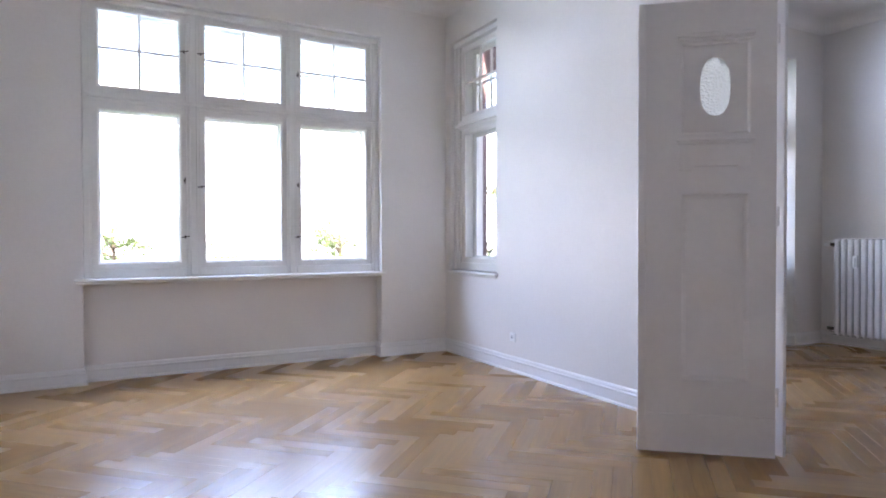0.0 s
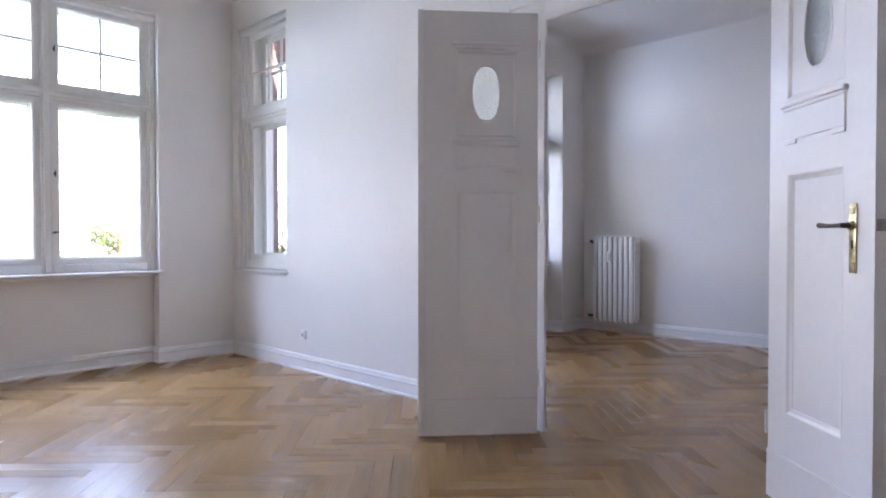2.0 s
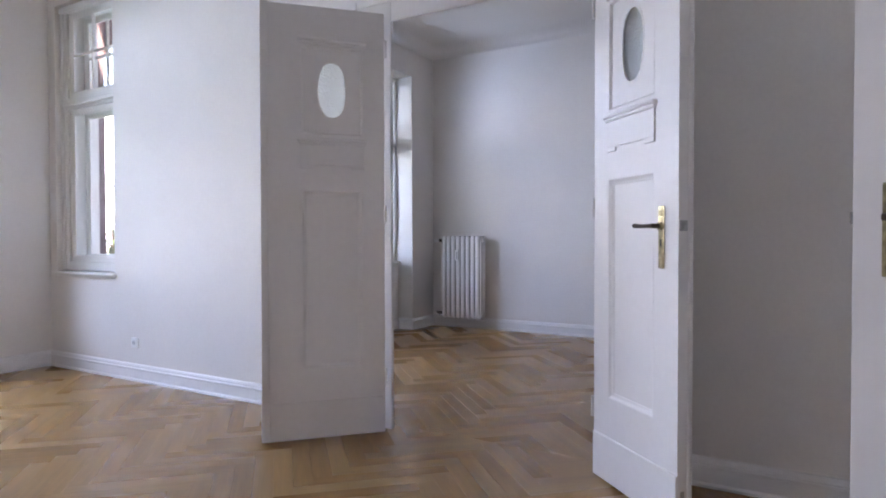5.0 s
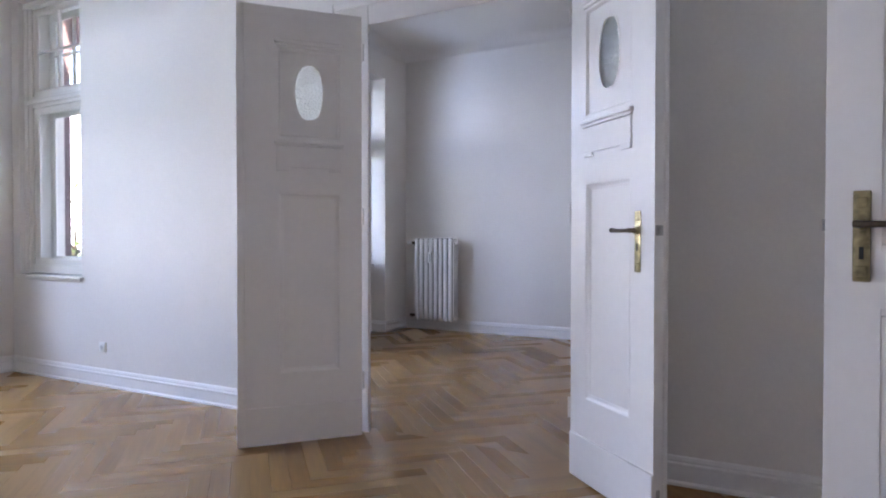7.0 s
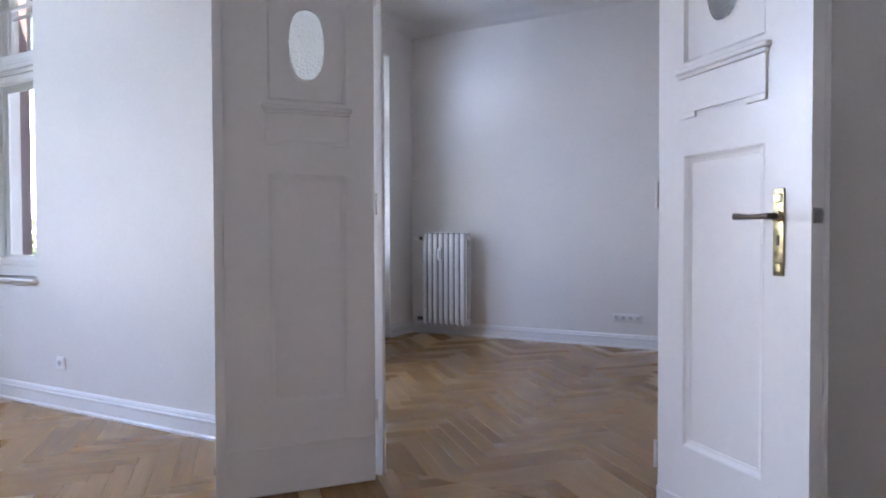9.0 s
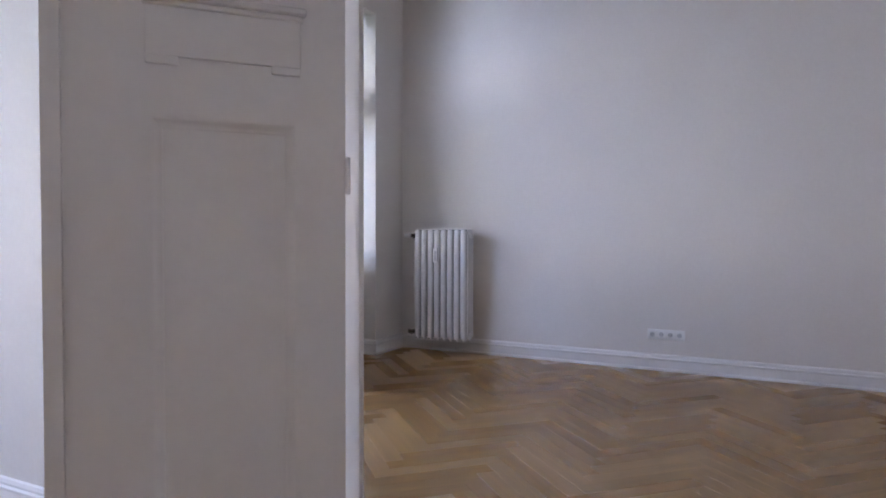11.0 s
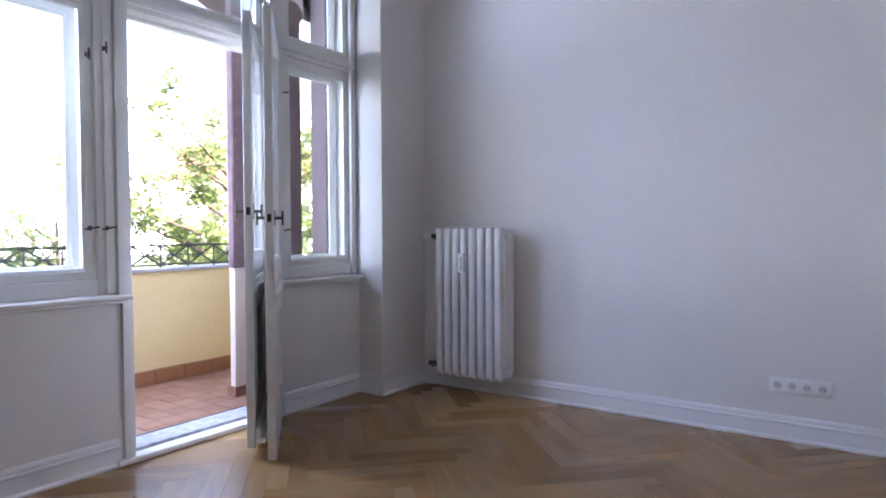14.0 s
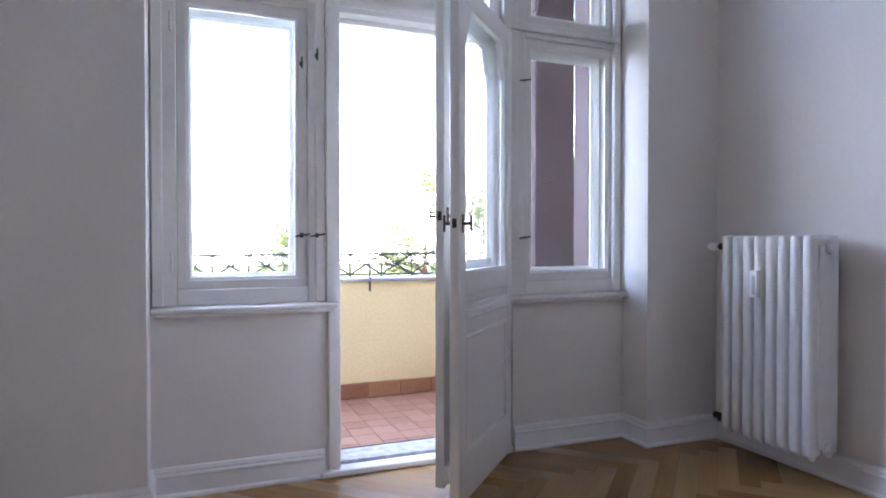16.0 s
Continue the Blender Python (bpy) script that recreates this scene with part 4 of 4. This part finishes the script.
def house(name, m, w, d, eaves, ridge, label):
    """A far house: walls, rows of windows, pitched roof."""
    hs = empty(name, m, label, "house")
    boxes("walls", RENDER_W, [(-w / 2, w / 2, 0, d, 0, eaves)], hs)
    bm = bmesh.new()
    v = [bm.verts.new(p) for p in ((-w / 2 - 0.4, -0.5, eaves), (w / 2 + 0.4, -0.5, eaves), (w / 2 + 0.4, d + 0.5, eaves), (-w / 2 - 0.4, d + 0.5, eaves), (-w / 2 + 1.5, d / 2, ridge), (w / 2 - 1.5, d / 2, ridge))]
    for f in ((0, 1, 5, 4), (2, 3, 4, 5), (3, 0, 4), (1, 2, 5), (3, 2, 1, 0)):
        bm.faces.new([v[i] for i in f])
    finish(bm, "roof", ROOF, hs)
    z = 1.0
    while z + 1.7 < eaves:
        u = -w / 2 + 1.2
        while u + 1.2 < w / 2:
            boxes("window", PANE_D, [(u, u + 1.1, -0.03, 0.05, z, z + 1.6)], hs, 0.01)
            u += 2.6
        z += 3.1
    return hs


house("house", pose(44, 47, -5, 0, 0, -42), 22, 10, 11.0, 14.5, "pale rendered house with a tiled roof beyond the trees")


# Added glowing plane: whitens the view beyond the trees and lights the rooms.
BACKDROP_GLOW = bpy.data.materials.new("backdrop_glow")
BACKDROP_GLOW.use_nodes = True
hz = BACKDROP_GLOW.node_tree.nodes["Principled BSDF"]
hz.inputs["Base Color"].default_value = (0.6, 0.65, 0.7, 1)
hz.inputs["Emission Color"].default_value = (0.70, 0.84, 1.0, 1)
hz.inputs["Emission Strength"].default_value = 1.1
tagged(boxes("backdrop", BACKDROP_GLOW, [(-500, 600, 160, 161, -5, 38)]), "glowing plane beyond the trees, added as bright distance and room light", "backdrop", kind="structure")

# ---- balcony tiles ----
bm = bmesh.new()
box(bm, 0.0015, 0.1485, 0.0015, 0.1485, -0.010, 0.0, 0.001)
first = finish(bm, "tile", TERRA, FLOOR_B)
first.matrix_basis = pose(3.9, 4.815, ZB)
for i in range(23):
    for j in range(9):
        if i or j:
            o = new("tile", first.data)
            o.parent = FLOOR_B
            o.matrix_basis = pose(3.9 + 0.15 * i, 4.815 + 0.15 * j, ZB + 0.0006 * ((i * 7 + j * 5) % 4))
SKIRT_B = tagged(boxes("skirting_tiles", GROUT, [(3.92, 7.2, 6.192, 6.199, ZB, 0.065)]), "terracotta skirting tiles along the parapet", "skirting", kind="structure")
bm = bmesh.new()
box(bm, 0.003, 0.257, -0.010, 0.002, 0.0, 0.115, 0.003)
first = finish(bm, "tile", TERRA_ORANGE, SKIRT_B)
first.matrix_basis = pose(3.92, 6.19, ZB)
for i in range(1, 12):
    o = new("tile", first.data)
    o.parent = SKIRT_B
    o.matrix_basis = pose(3.92 + 0.26 * i, 6.19, ZB)

# ---- herringbone parquet ----
SW, SN = 0.0943, 7
SL = SW * SN


def clip_rect(poly, x0, x1, y0, y1):
    for k, lim, sign in ((0, x0, 1), (0, x1, -1), (1, y0, 1), (1, y1, -1)):
        out = []
        for i, p in enumerate(poly):
            q = poly[(i + 1) % len(poly)]
            a, b = sign * (p[k] - lim), sign * (q[k] - lim)
            if a >= 0:
                out.append(p)
            if (a >= 0) != (b >= 0):
                f = a / (a - b)
                out.append(tuple(p[j] + f * (q[j] - p[j]) for j in range(4)))
        poly = out
        if len(poly) < 3:
            return []
    return poly


def stave_mesh():
    bm = bmesh.new()
    g = 0.0003
    box(bm, g, SL - g, g, SW - g, -0.012, 0.0, 0.0005)
    uvl = bm.loops.layers.uv.new("UVMap")
    for f in bm.faces:
        for lp in f.loops:
            lp[uvl].uv = (lp.vert.co.x, lp.vert.co.y)
    me = bpy.data.meshes.new("stave")
    bm.to_mesh(me)
    bm.free()
    me.materials.append(OAK)
    return me


STAVE = stave_mesh()


def herringbone(name, x0, x1, y0, y1, ox, oy, near):
    """Herringbone floor; whole staves inside the stretch 'near' are parts, the others one joined mesh."""
    fl = tagged(boxes(name, SUBFLOOR, [(x0, x1, y0, y1, -0.20, -0.0125)]), "oiled oak herringbone parquet floor", "floor", kind="structure")
    r2 = math.sqrt(0.5)
    bm, count = bmesh.new(), 0
    uvl = bm.loops.layers.uv.new("UVMap")
    for mm in range(-14, 15):
        for n in range(-140, 141):
            for vert in (0, 1):
                a, b = (n + SN * mm) * SW, (n - SN * mm) * SW
                if vert:
                    b += SW
                la, lb = (SW, SL) if vert else (SL, SW)
                cx, cy = ox + (a + b + (la + lb) / 2) * r2, oy + (b - a + (lb - la) / 2) * r2
                if not (x0 - 0.4 < cx < x1 + 0.4 and y0 - 0.4 < cy < y1 + 0.4):
                    continue
                corners = [(a, b), (a + la, b), (a + la, b + lb), (a, b + lb)]
                if vert:
                    corners = corners[1:] + corners[:1]
                w = [(ox + (p + q) * r2, oy + (q - p) * r2) for p, q in corners]
                uvs = [(0, 0), (SL, 0), (SL, SW), (0, SW)]
                inside = all(x0 < p[0] < x1 and y0 < p[1] < y1 for p in w)
                if inside and count < 300 and near[0] < cx < near[1] and near[2] < cy < near[3]:
                    o = new("stave", STAVE)
                    o.parent = fl
                    ang = math.degrees(math.atan2(w[1][1] - w[0][1], w[1][0] - w[0][0]))
                    o.matrix_basis = pose(w[0][0], w[0][1], ((n * 37 + mm * 11 + vert * 5) % 7) * 0.00004, 0, 0, ang)
                    count += 1
                    continue
                c = Vector((cx, cy))
                sh = [(p[0] + (c.x - p[0]) * 0.001, p[1] + (c.y - p[1]) * 0.001) for p in w]
                poly = clip_rect([(*p, *q) for p, q in zip(sh, uvs)], x0, x1, y0, y1)
                if len(poly) < 3:
                    continue
                top = [bm.verts.new((p[0], p[1], 0.0)) for p in poly]
                low = [bm.verts.new((p[0] + (p[0] - c.x) * 0.001, p[1] + (p[1] - c.y) * 0.001, -0.0008)) for p in poly]
                f = bm.faces.new(top)
                for lp, p in zip(f.loops, poly):
                    lp[uvl].uv = p[2:4]
                for i in range(len(poly)):
                    j = (i + 1) % len(poly)
                    q = bm.faces.new((top[i], low[i], low[j], top[j]))
                    for lp, p in zip(q.loops, (poly[i], poly[i], poly[j], poly[j])):
                        lp[uvl].uv = p[2:4]
    bmesh.ops.recalc_face_normals(bm, faces=bm.faces)
    me = bpy.data.meshes.new("staves")
    bm.to_mesh(me)
    bm.free()
    me.materials.append(OAK_FAR)
    o = new("staves", me)
    o.parent = fl
    tagged(o, kind="stuff")
    return fl


herringbone("floor_1", X0, 3.384, YS, YW + 0.125, 2.53, 2.86, (0.2, 3.4, 0.9, 5.2))
herringbone("floor_2", 3.385, X2, YS, YN, 6.566, 1.76, (3.4, 7.3, 0.6, 4.4))
tagged(boxes("floor_hall", SUBFLOOR, [(0.5, 2.7, -2.4, YS, -0.2, -0.002)]), "dark hall floor", "floor", kind="structure")
